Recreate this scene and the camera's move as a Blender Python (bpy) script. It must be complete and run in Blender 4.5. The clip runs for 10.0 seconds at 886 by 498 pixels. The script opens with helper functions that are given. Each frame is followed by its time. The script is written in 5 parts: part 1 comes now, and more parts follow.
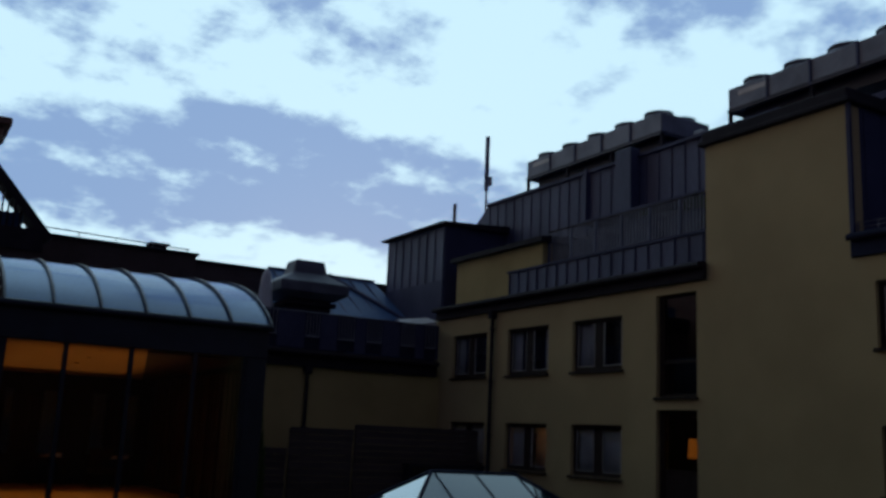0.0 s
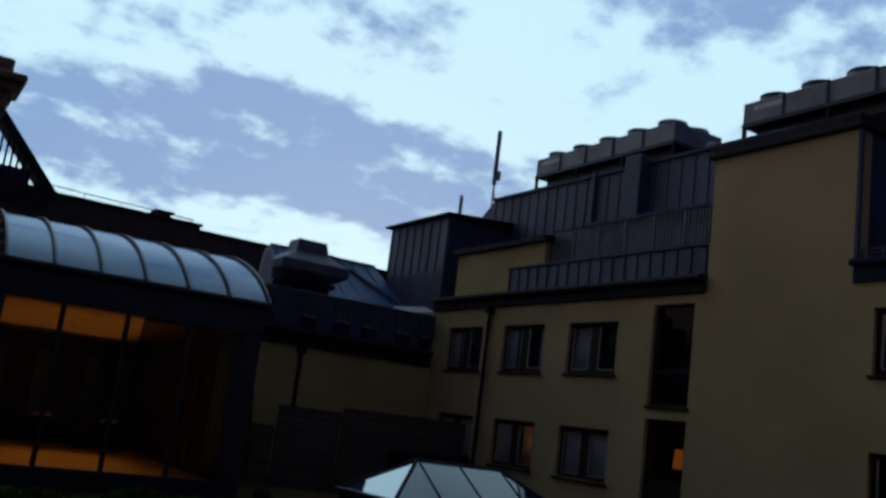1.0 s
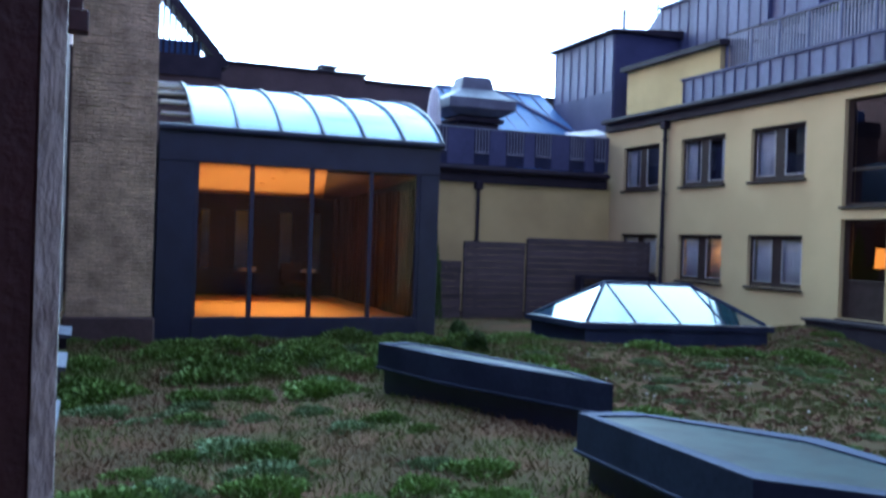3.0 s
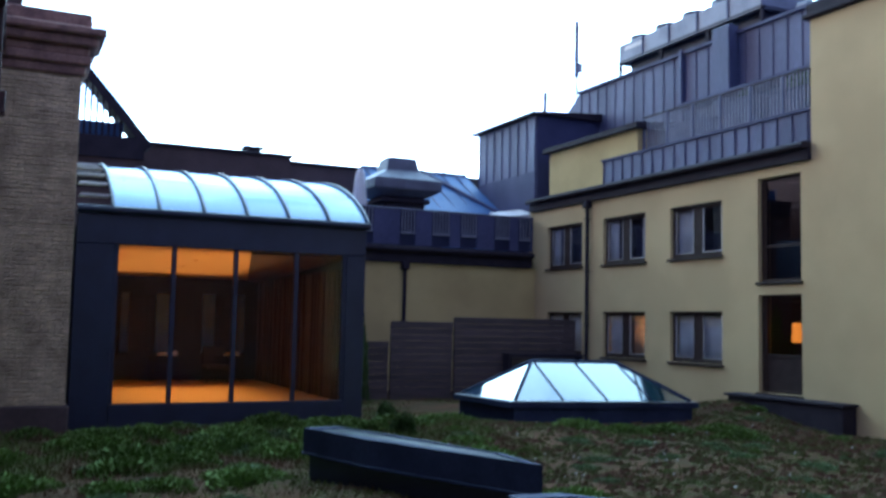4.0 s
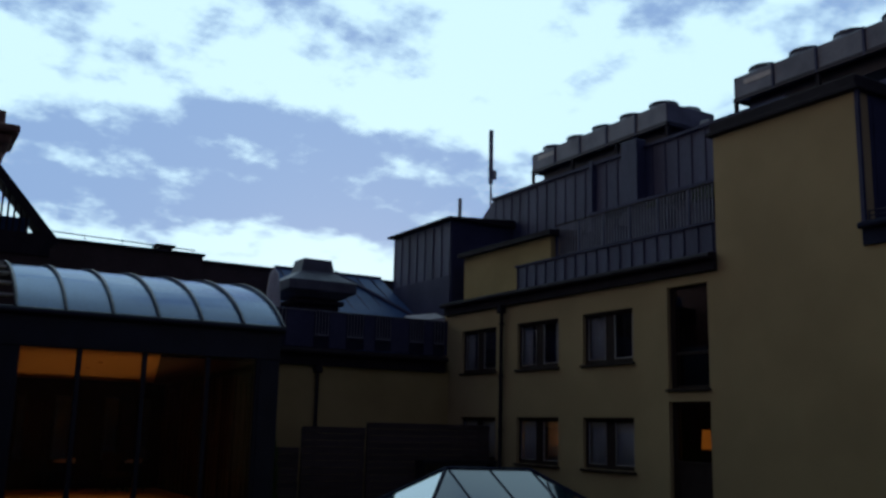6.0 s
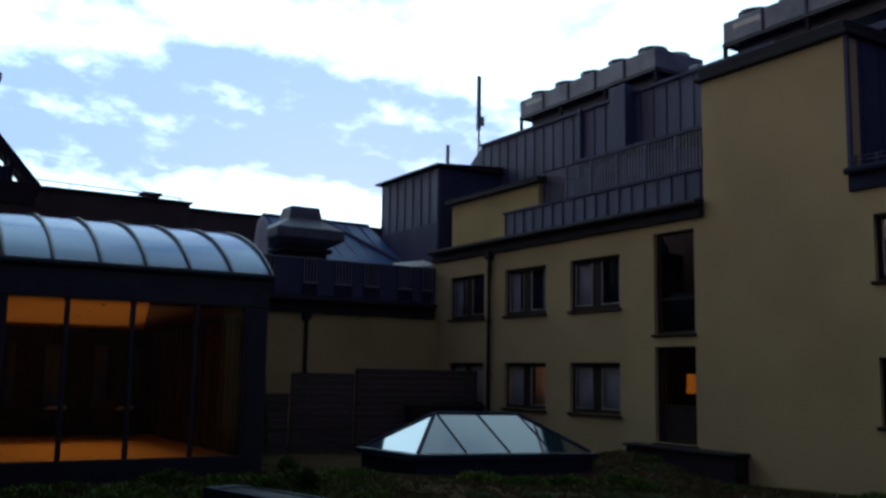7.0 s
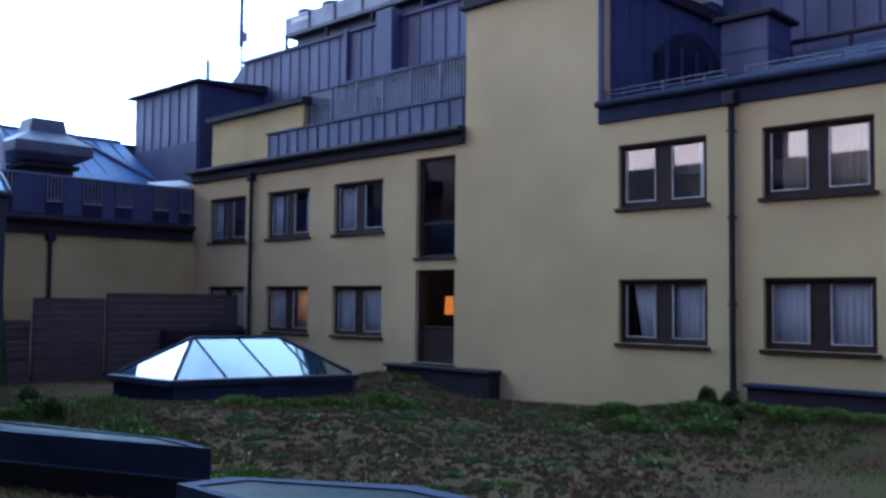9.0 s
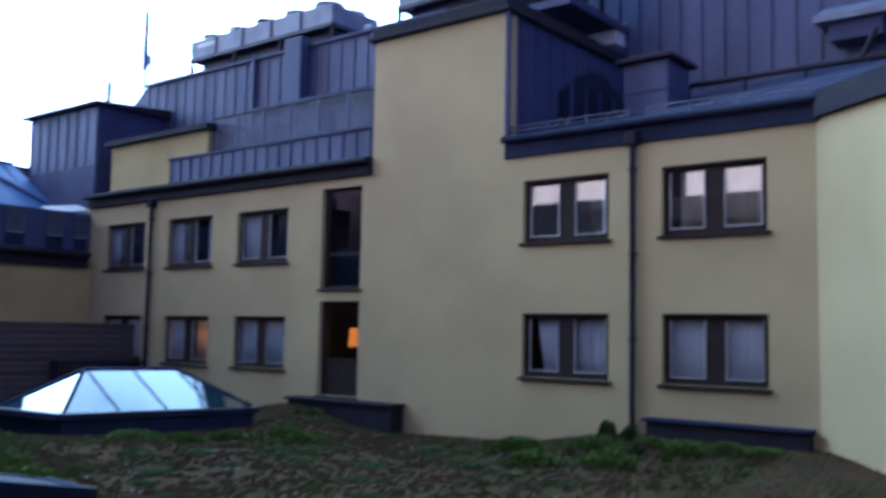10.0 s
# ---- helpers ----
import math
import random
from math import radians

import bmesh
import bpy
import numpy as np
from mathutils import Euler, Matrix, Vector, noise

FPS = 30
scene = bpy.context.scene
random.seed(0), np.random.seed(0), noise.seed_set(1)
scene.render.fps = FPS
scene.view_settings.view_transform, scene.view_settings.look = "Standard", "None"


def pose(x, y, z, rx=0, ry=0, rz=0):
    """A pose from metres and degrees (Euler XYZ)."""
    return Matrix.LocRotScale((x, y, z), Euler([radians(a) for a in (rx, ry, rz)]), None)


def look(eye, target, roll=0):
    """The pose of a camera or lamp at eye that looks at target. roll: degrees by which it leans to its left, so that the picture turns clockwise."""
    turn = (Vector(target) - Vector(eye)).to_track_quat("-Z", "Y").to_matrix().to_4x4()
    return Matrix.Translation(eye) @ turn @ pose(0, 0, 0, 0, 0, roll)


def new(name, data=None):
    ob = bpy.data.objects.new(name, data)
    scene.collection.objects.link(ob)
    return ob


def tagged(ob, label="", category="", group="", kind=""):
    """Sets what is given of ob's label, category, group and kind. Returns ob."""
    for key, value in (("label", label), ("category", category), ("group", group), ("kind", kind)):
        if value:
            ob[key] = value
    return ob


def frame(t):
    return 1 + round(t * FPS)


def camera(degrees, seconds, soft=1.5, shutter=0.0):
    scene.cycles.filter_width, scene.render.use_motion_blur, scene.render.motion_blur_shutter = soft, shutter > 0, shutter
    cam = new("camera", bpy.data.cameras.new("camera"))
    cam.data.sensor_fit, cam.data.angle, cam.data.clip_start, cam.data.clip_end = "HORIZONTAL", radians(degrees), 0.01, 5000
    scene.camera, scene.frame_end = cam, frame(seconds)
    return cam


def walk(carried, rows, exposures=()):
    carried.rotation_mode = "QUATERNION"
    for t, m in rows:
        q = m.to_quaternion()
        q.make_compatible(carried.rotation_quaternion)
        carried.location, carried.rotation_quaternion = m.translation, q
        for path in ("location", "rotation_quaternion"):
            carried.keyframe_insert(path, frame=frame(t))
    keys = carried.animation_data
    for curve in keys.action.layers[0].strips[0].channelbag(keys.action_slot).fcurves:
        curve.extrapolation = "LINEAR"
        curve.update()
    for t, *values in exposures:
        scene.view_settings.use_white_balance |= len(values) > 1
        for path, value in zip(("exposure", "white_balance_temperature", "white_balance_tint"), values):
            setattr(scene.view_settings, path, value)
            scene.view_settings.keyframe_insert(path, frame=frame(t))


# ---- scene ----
cam = camera(50.55, 10.0, soft=2.8, shutter=0.5)
PATH = [
    (0.0, pose(0.091, -0.092, 1.698, 101.25, -2.58, -30.98)),
    (0.5, pose(0.129, -0.131, 1.647, 99.92, -0.69, -28.83)),
    (1.0, pose(0.073, -0.107, 1.747, 100.66, -7.21, -31.71)),
    (1.5, pose(-0.090, -0.176, 1.641, 94.55, -5.52, -32.97)),
    (2.0, pose(-0.025, -0.036, 1.538, 88.50, -3.24, -29.65)),
    (2.2, pose(-0.030, -0.060, 1.640, 85.86, -1.31, -25.26)),
    (3.3, pose(0.038, -0.068, 1.711, 91.64, -1.72, -20.53)),
    (3.5, pose(0.036, -0.061, 1.693, 92.88, -1.82, -21.04)),
    (4.0, pose(0.053, -0.025, 1.721, 94.52, -1.15, -25.17)),
    (4.5, pose(-0.012, -0.028, 1.792, 98.72, -0.92, -26.45)),
    (5.0, pose(-0.051, 0.003, 1.836, 101.39, -1.02, -29.13)),
    (6.3, pose(-0.063, 0.032, 1.796, 99.90, -1.13, -31.07)),
    (6.5, pose(-0.101, -0.016, 1.814, 98.91, -0.90, -31.27)),
    (7.0, pose(-0.058, 0.006, 1.809, 97.55, -1.02, -31.31)),
    (7.5, pose(-0.042, 0.025, 1.797, 95.79, -0.24, -32.00)),
    (8.0, pose(0.014, 0.071, 1.851, 94.88, -0.90, -34.93)),
    (8.5, pose(0.029, 0.140, 1.836, 93.94, -1.40, -42.21)),
    (9.0, pose(0.010, 0.170, 1.778, 93.16, -0.57, -45.77)),
    (9.5, pose(0.021, 0.175, 1.800, 92.42, 0.02, -46.90)),
    (10.0, pose(0.100, 0.205, 1.829, 95.09, -1.09, -51.50)),
]
EXPOSURES = [
    (0.0, -1.42, 6600, 10), (1.2, -1.42, 6600, 10), (1.5, -0.9, 6600, 11), (1.8, 0.7, 5750, 15),
    (2.2, 2.1, 5450, 16), (3.3, 2.3, 5550, 10), (3.6, 2.25, 5550, 10), (4.0, 1.7, 5700, 8),
    (4.5, 0.55, 6450, 11), (5.0, -0.48, 6600, 11), (5.2, -0.5, 6700, 11), (6.3, -1.45, 6600, 10),
    (6.6, -1.38, 6600, 10), (7.0, -0.62, 6650, 11), (7.5, 0.3, 6100, 11), (8.0, 0.8, 5750, 18),
    (8.5, 1.25, 5450, 19), (9.0, 1.42, 5250, 18), (9.5, 1.48, 5200, 18), (10.0, 1.46, 5200, 18),
]
walk(cam, PATH, EXPOSURES)

# ---------------------------------------------------------------- light
SKY_GAIN = 1.25


def build_sky():
    w = bpy.data.worlds.new("dusk_sky")
    w.use_nodes = True
    scene.world = w
    nt = w.node_tree
    nt.nodes.clear()
    N, L = nt.nodes.new, nt.links.new

    def math_node(op, a, b=None, clamp=False):
        n = N("ShaderNodeMath")
        n.operation, n.use_clamp = op, clamp
        for i, v in enumerate((a, b)):
            if v is None:
                continue
            if isinstance(v, (int, float)):
                n.inputs[i].default_value = v
            else:
                L(v, n.inputs[i])
        return n.outputs[0]

    def remap(v, a, b, c, d):
        n = N("ShaderNodeMapRange")
        n.interpolation_type = "SMOOTHSTEP"
        L(v, n.inputs[0])
        for i, k in enumerate((a, b, c, d)):
            n.inputs[i + 1].default_value = k
        return n.outputs[0]

    out, bg = N("ShaderNodeOutputWorld"), N("ShaderNodeBackground")
    tc, sep = N("ShaderNodeTexCoord"), N("ShaderNodeSeparateXYZ")
    L(tc.outputs["Generated"], sep.inputs[0])
    x, y, z = sep.outputs
    # clouds lie on a sheet overhead, so they shrink towards the horizon
    zz = math_node("ADD", math_node("MAXIMUM", z, 0.0), 0.30)
    comb = N("ShaderNodeCombineXYZ")
    L(math_node("DIVIDE", x, zz), comb.inputs[0])
    L(math_node("DIVIDE", y, zz), comb.inputs[1])
    big, small = N("ShaderNodeTexNoise"), N("ShaderNodeTexNoise")
    for n, s, d, r in ((big, 1.1, 5.0, 0.5), (small, 6.2, 7.0, 0.58)):
        n.inputs["Scale"].default_value, n.inputs["Detail"].default_value, n.inputs["Roughness"].default_value = s, d, r
        L(comb.outputs[0], n.inputs["Vector"])
    # a long cloud bank over the roofs, highest above the pavilion
    crest = math_node("ADD", z, math_node("MULTIPLY", math_node("ABSOLUTE", math_node("SUBTRACT", x, 0.30)), 0.20))
    low = math_node("MULTIPLY", remap(z, 0.172, 0.215, 0.0, 0.15), remap(crest, 0.31, 0.36, 1.0, 0.0))
    strip = math_node("ADD", remap(z, 0.14, 0.18, -0.14, -0.005), math_node("ADD", remap(z, 0.35, 0.40, -0.01, 0.012), remap(x, -0.05, 0.25, -0.05, 0.0)))
    a = math_node("ADD", math_node("ADD", math_node("MULTIPLY", big.outputs[0], 0.42), math_node("MULTIPLY", small.outputs[0], 0.58)), math_node("ADD", low, strip))
    cover = remap(a, 0.485, 0.60, 0.0, 1.0)
    mix = N("ShaderNodeMix")
    mix.data_type = "RGBA"
    L(cover, mix.inputs["Factor"])
    mix.inputs["A"].default_value = (1.28, 1.86, 2.20, 1)
    mix.inputs["B"].default_value = (0.50, 0.82, 1.40, 1)
    # the afterglow: the sky is brightest where the sun went down, dim overhead and behind
    dot = N("ShaderNodeVectorMath")
    dot.operation = "DOT_PRODUCT"
    L(tc.outputs["Generated"], dot.inputs[0])
    dot.inputs[1].default_value = Vector((0.42, 0.86, 0.33)).normalized()
    glow = remap(dot.outputs["Value"], 0.28, 0.88, 0.078, 1.0)
    away = N("ShaderNodeMix")
    away.data_type = "RGBA"
    L(remap(dot.outputs["Value"], -0.1, 0.6, 0.0, 1.0), away.inputs["Factor"])
    away.inputs["A"].default_value = (1.42, 1.54, 2.6, 1)
    L(mix.outputs["Result"], away.inputs["B"])
    # a peach patch of evening sky low in the west
    dot_w = N("ShaderNodeVectorMath")
    dot_w.operation = "DOT_PRODUCT"
    L(tc.outputs["Generated"], dot_w.inputs[0])
    dot_w.inputs[1].default_value = Vector((-0.84, 0.50, 0.21)).normalized()
    glow = math_node("MAXIMUM", glow, remap(dot_w.outputs["Value"], 0.90, 0.985, 0.0, 0.40))
    west = N("ShaderNodeMix")
    west.data_type = "RGBA"
    L(remap(dot_w.outputs["Value"], 0.84, 0.96, 0.0, 1.0), west.inputs["Factor"])
    L(away.outputs["Result"], west.inputs["A"])
    west.inputs["B"].default_value = (1.95, 1.52, 1.30, 1)
    nish = N("ShaderNodeTexSky")
    nish.sky_type, nish.sun_disc = "NISHITA", False
    nish.sun_elevation, nish.sun_rotation = radians(7), radians(25)
    add = N("ShaderNodeMix")
    add.data_type, add.blend_type = "RGBA", "ADD"
    add.inputs["Factor"].default_value = 0.008
    L(west.outputs["Result"], add.inputs["A"])
    L(nish.outputs[0], add.inputs["B"])
    L(add.outputs["Result"], bg.inputs["Color"])
    L(math_node("MULTIPLY", glow, SKY_GAIN), bg.inputs["Strength"])
    L(bg.outputs[0], out.inputs[0])


build_sky()
sun = new("sun", bpy.data.lights.new("sun", "SUN"))
sun.data.energy, sun.data.angle, sun.data.color = 0.10, radians(40), (1.0, 0.86, 0.74)
sun.matrix_world = look((0, 0, 20), (-9, -18, 13))

# ---------------------------------------------------------------- materials


def mat(name, base, rough=0.7, metal=0.0, second=None, scale=3.0, mixing=(0.4, 0.65), fine=40.0, fine_amount=0.12, bump=0.15, stretch=(1, 1, 1), spec=0.5, vary=0.0):
    """A surface with stains at one scale, grain at a finer one and slight relief."""
    m = bpy.data.materials.new(name)
    m.use_nodes = True
    nt = m.node_tree
    N, L = nt.nodes.new, nt.links.new
    b = nt.nodes["Principled BSDF"]
    b.inputs["Roughness"].default_value, b.inputs["Metallic"].default_value = rough, metal
    b.inputs["Specular IOR Level"].default_value = spec
    tc, mp = N("ShaderNodeTexCoord"), N("ShaderNodeMapping")
    geo = N("ShaderNodeNewGeometry")
    L(geo.outputs["Position"], mp.inputs[0])
    mp.inputs["Scale"].default_value = stretch
    n1, n2 = N("ShaderNodeTexNoise"), N("ShaderNodeTexNoise")
    for n, s in ((n1, scale), (n2, fine)):
        n.inputs["Scale"].default_value, n.inputs["Detail"].default_value = s, 5.0
        L(mp.outputs[0], n.inputs["Vector"])
    r = N("ShaderNodeMapRange")
    L(n1.outputs[0], r.inputs[0])
    r.inputs[1].default_value, r.inputs[2].default_value = mixing
    c = N("ShaderNodeMix")
    c.data_type = "RGBA"
    L(r.outputs[0], c.inputs["Factor"])
    c.inputs["A"].default_value = (*base, 1)
    c.inputs["B"].default_value = (*(second or [v * 0.8 for v in base]), 1)
    h = N("ShaderNodeHueSaturation")
    L(c.outputs["Result"], h.inputs["Color"])
    v = N("ShaderNodeMapRange")
    L(n2.outputs[0], v.inputs[0])
    v.inputs[1].default_value, v.inputs[2].default_value = 0.3, 0.7
    v.inputs[3].default_value, v.inputs[4].default_value = 1 - fine_amount, 1 + fine_amount
    if vary:
        oi, ma = N("ShaderNodeObjectInfo"), N("ShaderNodeMath")
        ma.operation = "MULTIPLY_ADD"
        L(oi.outputs["Random"], ma.inputs[0])
        ma.inputs[1].default_value = 2 * vary
        ad = N("ShaderNodeMath")
        ad.operation = "ADD"
        L(v.outputs[0], ma.inputs[2])
        L(ma.outputs[0], ad.inputs[0])
        ad.inputs[1].default_value = -vary
        L(ad.outputs[0], h.inputs["Value"])
    else:
        L(v.outputs[0], h.inputs["Value"])
    L(h.outputs[0], b.inputs["Base Color"])
    rr = N("ShaderNodeMapRange")
    L(n1.outputs[0], rr.inputs[0])
    rr.inputs[3].default_value, rr.inputs[4].default_value = max(rough - 0.1, 0.02), min(rough + 0.1, 1)
    L(rr.outputs[0], b.inputs["Roughness"])
    if bump:
        bp = N("ShaderNodeBump")
        bp.inputs["Strength"].default_value, bp.inputs["Distance"].default_value = bump, 0.02
        L(n2.outputs[0], bp.inputs["Height"])
        L(bp.outputs[0], b.inputs["Normal"])
    return m


def glass_mat(name, tint, gloss, rough=0.02, edge=0.85):
    """Window glass: mostly clear, with the gloss of a pane."""
    m = bpy.data.materials.new(name)
    m.use_nodes = True
    nt = m.node_tree
    nt.nodes.clear()
    N, L = nt.nodes.new, nt.links.new
    out, mixs, gl, tr, lw = N("ShaderNodeOutputMaterial"), N("ShaderNodeMixShader"), N("ShaderNodeBsdfGlossy"), N("ShaderNodeBsdfTransparent"), N("ShaderNodeLayerWeight")
    gl.inputs["Roughness"].default_value = rough
    gl.inputs["Color"].default_value = (0.95, 0.97, 1, 1)
    tr.inputs["Color"].default_value = (*tint, 1)
    pw, ma = N("ShaderNodeMath"), N("ShaderNodeMath")
    pw.operation, ma.operation, ma.use_clamp = "POWER", "MULTIPLY_ADD", True
    L(lw.outputs["Facing"], pw.inputs[0])
    pw.inputs[1].default_value = 3.5
    L(pw.outputs[0], ma.inputs[0])
    ma.inputs[1].default_value, ma.inputs[2].default_value = edge, gloss
    L(ma.outputs[0], mixs.inputs[0])
    L(tr.outputs[0], mixs.inputs[1])
    L(gl.outputs[0], mixs.inputs[2])
    L(mixs.outputs[0], out.inputs[0])
    return m


def sky_glass_mat(name, body, gloss, edge, rough, tint=(0.92, 0.97, 1.0)):
    """Sloping roof glass over a dark void: a strong mirror of the sky, stronger at a glancing view."""
    m = mat(name, body, 0.5, second=[v * 0.75 for v in body], scale=1.0, fine=14, bump=0.0, spec=0.0)
    nt = m.node_tree
    N, L = nt.nodes.new, nt.links.new
    b, out = nt.nodes["Principled BSDF"], nt.nodes["Material Output"]
    gl, mx, lw, ma = N("ShaderNodeBsdfGlossy"), N("ShaderNodeMixShader"), N("ShaderNodeLayerWeight"), N("ShaderNodeMath")
    gl.inputs["Roughness"].default_value = rough
    gl.inputs["Color"].default_value = (*tint, 1)
    ma.operation, ma.use_clamp = "MULTIPLY_ADD", True
    pw = N("ShaderNodeMath")
    pw.operation = "POWER"
    L(lw.outputs["Facing"], pw.inputs[0])
    pw.inputs[1].default_value = 2.0
    L(pw.outputs[0], ma.inputs[0])
    ma.inputs[1].default_value, ma.inputs[2].default_value = edge, gloss
    L(ma.outputs[0], mx.inputs[0])
    L(b.outputs[0], mx.inputs[1])
    L(gl.outputs[0], mx.inputs[2])
    L(mx.outputs[0], out.inputs[0])
    return m


def lamp_mat(name, colour, strength):
    m = bpy.data.materials.new(name)
    m.use_nodes = True
    b = m.node_tree.nodes["Principled BSDF"]
    b.inputs["Base Color"].default_value = (*colour, 1)
    b.inputs["Emission Color"].default_value = (*colour, 1)
    b.inputs["Emission Strength"].default_value = strength
    return m


M_STUCCO = mat("yellow_stucco", (0.575, 0.457, 0.245), 0.9, second=(0.500, 0.394, 0.213), scale=0.5, fine=60, fine_amount=0.06, bump=0.35)
M_STUCCO_B = mat("ochre_stucco", (0.56, 0.45, 0.20), 0.9, second=(0.46, 0.36, 0.16), scale=0.6, fine=60, fine_amount=0.07, bump=0.35)
M_ZINC = mat("grey_seam_metal", (0.088, 0.106, 0.205), 0.6, 0.15, second=(0.068, 0.082, 0.16), scale=0.8, fine=14, fine_amount=0.12, bump=0.05, stretch=(1, 1, 0.3))
M_ZINC_DARK = mat("dark_seam_metal", (0.072, 0.082, 0.165), 0.6, 0.1, second=(0.055, 0.062, 0.13), scale=0.8, fine=14, bump=0.05, spec=0.2)
M_ZINC_ROOF = mat("pale_zinc_roof", (0.07, 0.15, 0.33), 0.6, 0.0, second=(0.05, 0.115, 0.27), scale=0.7, fine=12, bump=0.05, spec=0.15)
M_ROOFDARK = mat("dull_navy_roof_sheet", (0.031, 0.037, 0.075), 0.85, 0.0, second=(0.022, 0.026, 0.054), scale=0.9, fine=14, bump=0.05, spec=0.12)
M_COWL = mat("grey_cowl_sheet", (0.135, 0.150, 0.205), 0.6, 0.2, second=(0.10, 0.112, 0.16), scale=1.5, fine=18, bump=0.05)
M_PICKET = mat("pale_coated_picket", (0.24, 0.26, 0.34), 0.6, 0.1, fine=30, bump=0.02)
M_BROWN = mat("brown_metal_trim", (0.030, 0.026, 0.038), 0.75, 0.0, second=(0.022, 0.019, 0.029), scale=2, fine=30, bump=0.05, spec=0.2)
M_FRAME = mat("dark_window_frame", (0.024, 0.015, 0.014), 0.6, second=(0.034, 0.022, 0.02), scale=5, fine=40, bump=0.08, spec=0.2)
M_PANEL = mat("brown_window_panel", (0.036, 0.023, 0.023), 0.65, second=(0.028, 0.019, 0.018), scale=4, fine=50, bump=0.1, spec=0.2)
M_BEAD = mat("pale_glazing_bead", (0.55, 0.55, 0.58), 0.45, 0.2, fine=30, bump=0.0)
M_CURTAIN = mat("pale_curtain", (0.80, 0.81, 0.86), 0.9, second=(0.66, 0.67, 0.74), scale=2, fine=60, fine_amount=0.05, bump=0.1)
M_CURTAIN_WARM = mat("cream_curtain", (0.66, 0.56, 0.42), 0.9, second=(0.55, 0.46, 0.34), scale=2, fine=60, fine_amount=0.05, bump=0.1)
# near-black tone: the shade of unlit interiors is put into the colour
M_ROOM = mat("room_shade_tone", (0.035, 0.027, 0.027), 0.9, second=(0.025, 0.02, 0.02), scale=1, bump=0.05)
M_BLACKMETAL = mat("black_coated_metal", (0.021, 0.028, 0.060), 0.45, 0.2, second=(0.016, 0.021, 0.045), scale=1.5, fine=25, bump=0.04)
M_CURB = mat("dark_coated_sheet", (0.030, 0.040, 0.080), 0.75, 0.0, second=(0.020, 0.027, 0.055), scale=1.2, fine=20, bump=0.08, spec=0.12)
M_GLASS = glass_mat("window_glass", (0.94, 0.96, 0.97), 0.13)
M_GLASS_DARK = glass_mat("tinted_glass", (0.72, 0.68, 0.66), 0.12, 0.02, 0.6)
M_GLASS_PAV = glass_mat("pavilion_glass", (0.90, 0.89, 0.88), 0.02, 0.02, 0.4)
M_BLIND = mat("blue_grey_drape", (0.58, 0.74, 0.88), 0.85, second=(0.48, 0.63, 0.78), scale=2, bump=0.05)
# near-black lining: the dimness of the pavilion walls is put into the colour
M_PAVWALL = mat("shade_dark_pavilion_lining", (0.016, 0.014, 0.017), 0.7, second=(0.010, 0.009, 0.011), scale=1, bump=0.05)
M_REDROOF = mat("dull_red_roof_tiles", (0.16, 0.06, 0.05), 0.8, second=(0.11, 0.045, 0.04), scale=3, fine=20, bump=0.4)
M_SKYLIGHT = sky_glass_mat("skylight_glass", (0.03, 0.08, 0.105), 0.30, 0.62, 0.03, (0.86, 0.94, 1.0))
M_VAULT = sky_glass_mat("blue_vault_glazing", (0.035, 0.09, 0.24), 0.02, 0.46, 0.12, (0.66, 0.80, 1.0))
M_TIMBER = mat("warm_floor_timber", (0.55, 0.30, 0.10), 0.45, second=(0.46, 0.24, 0.075), scale=2, fine=18, stretch=(6, 0.6, 1), bump=0.05)
M_CEIL = mat("warm_ceiling_board", (0.62, 0.36, 0.14), 0.6, second=(0.55, 0.30, 0.11), scale=1.5, fine=18, bump=0.03)
M_SLAT = mat("red_brown_slat_wood", (0.062, 0.027, 0.019), 0.6, second=(0.026, 0.012, 0.009), scale=3, fine=25, stretch=(3, 3, 0.4), bump=0.1, vary=0.3)
M_FENCE = mat("weathered_fence_board", (0.098, 0.075, 0.076), 0.85, second=(0.062, 0.050, 0.053), scale=2, fine=25, stretch=(0.5, 1, 5), bump=0.3, vary=0.18)
M_STONE = mat("weathered_sandy_brick", (0.64, 0.51, 0.34), 0.92, second=(0.38, 0.295, 0.20), scale=2.2, fine=22, fine_amount=0.2, bump=0.8, vary=0.1)
M_MORTAR = mat("crumbling_mortar", (0.58, 0.47, 0.33), 0.95, second=(0.36, 0.28, 0.20), scale=3, fine=30, fine_amount=0.2, bump=0.8)
M_CORNICE = mat("stained_red_stone", (0.30, 0.18, 0.15), 0.9, second=(0.17, 0.10, 0.09), scale=3, fine=25, fine_amount=0.2, bump=0.6)
M_FARWALL = mat("brown_far_wall", (0.10, 0.070, 0.068), 0.85, second=(0.075, 0.052, 0.05), scale=0.7, fine=10, bump=0.2)
M_REDWOOD = mat("dark_red_paint", (0.055, 0.016, 0.018), 0.55, second=(0.035, 0.012, 0.014), scale=5, fine=40, bump=0.3)
M_FLAKED = mat("flaking_pale_paint", (0.52, 0.47, 0.43), 0.8, second=(0.17, 0.11, 0.10), scale=16, mixing=(0.54, 0.68), fine=80, fine_amount=0.2, bump=0.8, stretch=(1, 1, 0.3))
M_CHILLER = mat("galvanised_casing", (0.21, 0.235, 0.305), 0.55, 0.35, second=(0.155, 0.172, 0.23), scale=1.5, fine=20, bump=0.06)
M_RAIL = mat("grey_blue_railing", (0.12, 0.135, 0.205), 0.6, 0.1, second=(0.095, 0.105, 0.165), scale=2, fine=30, bump=0.03)
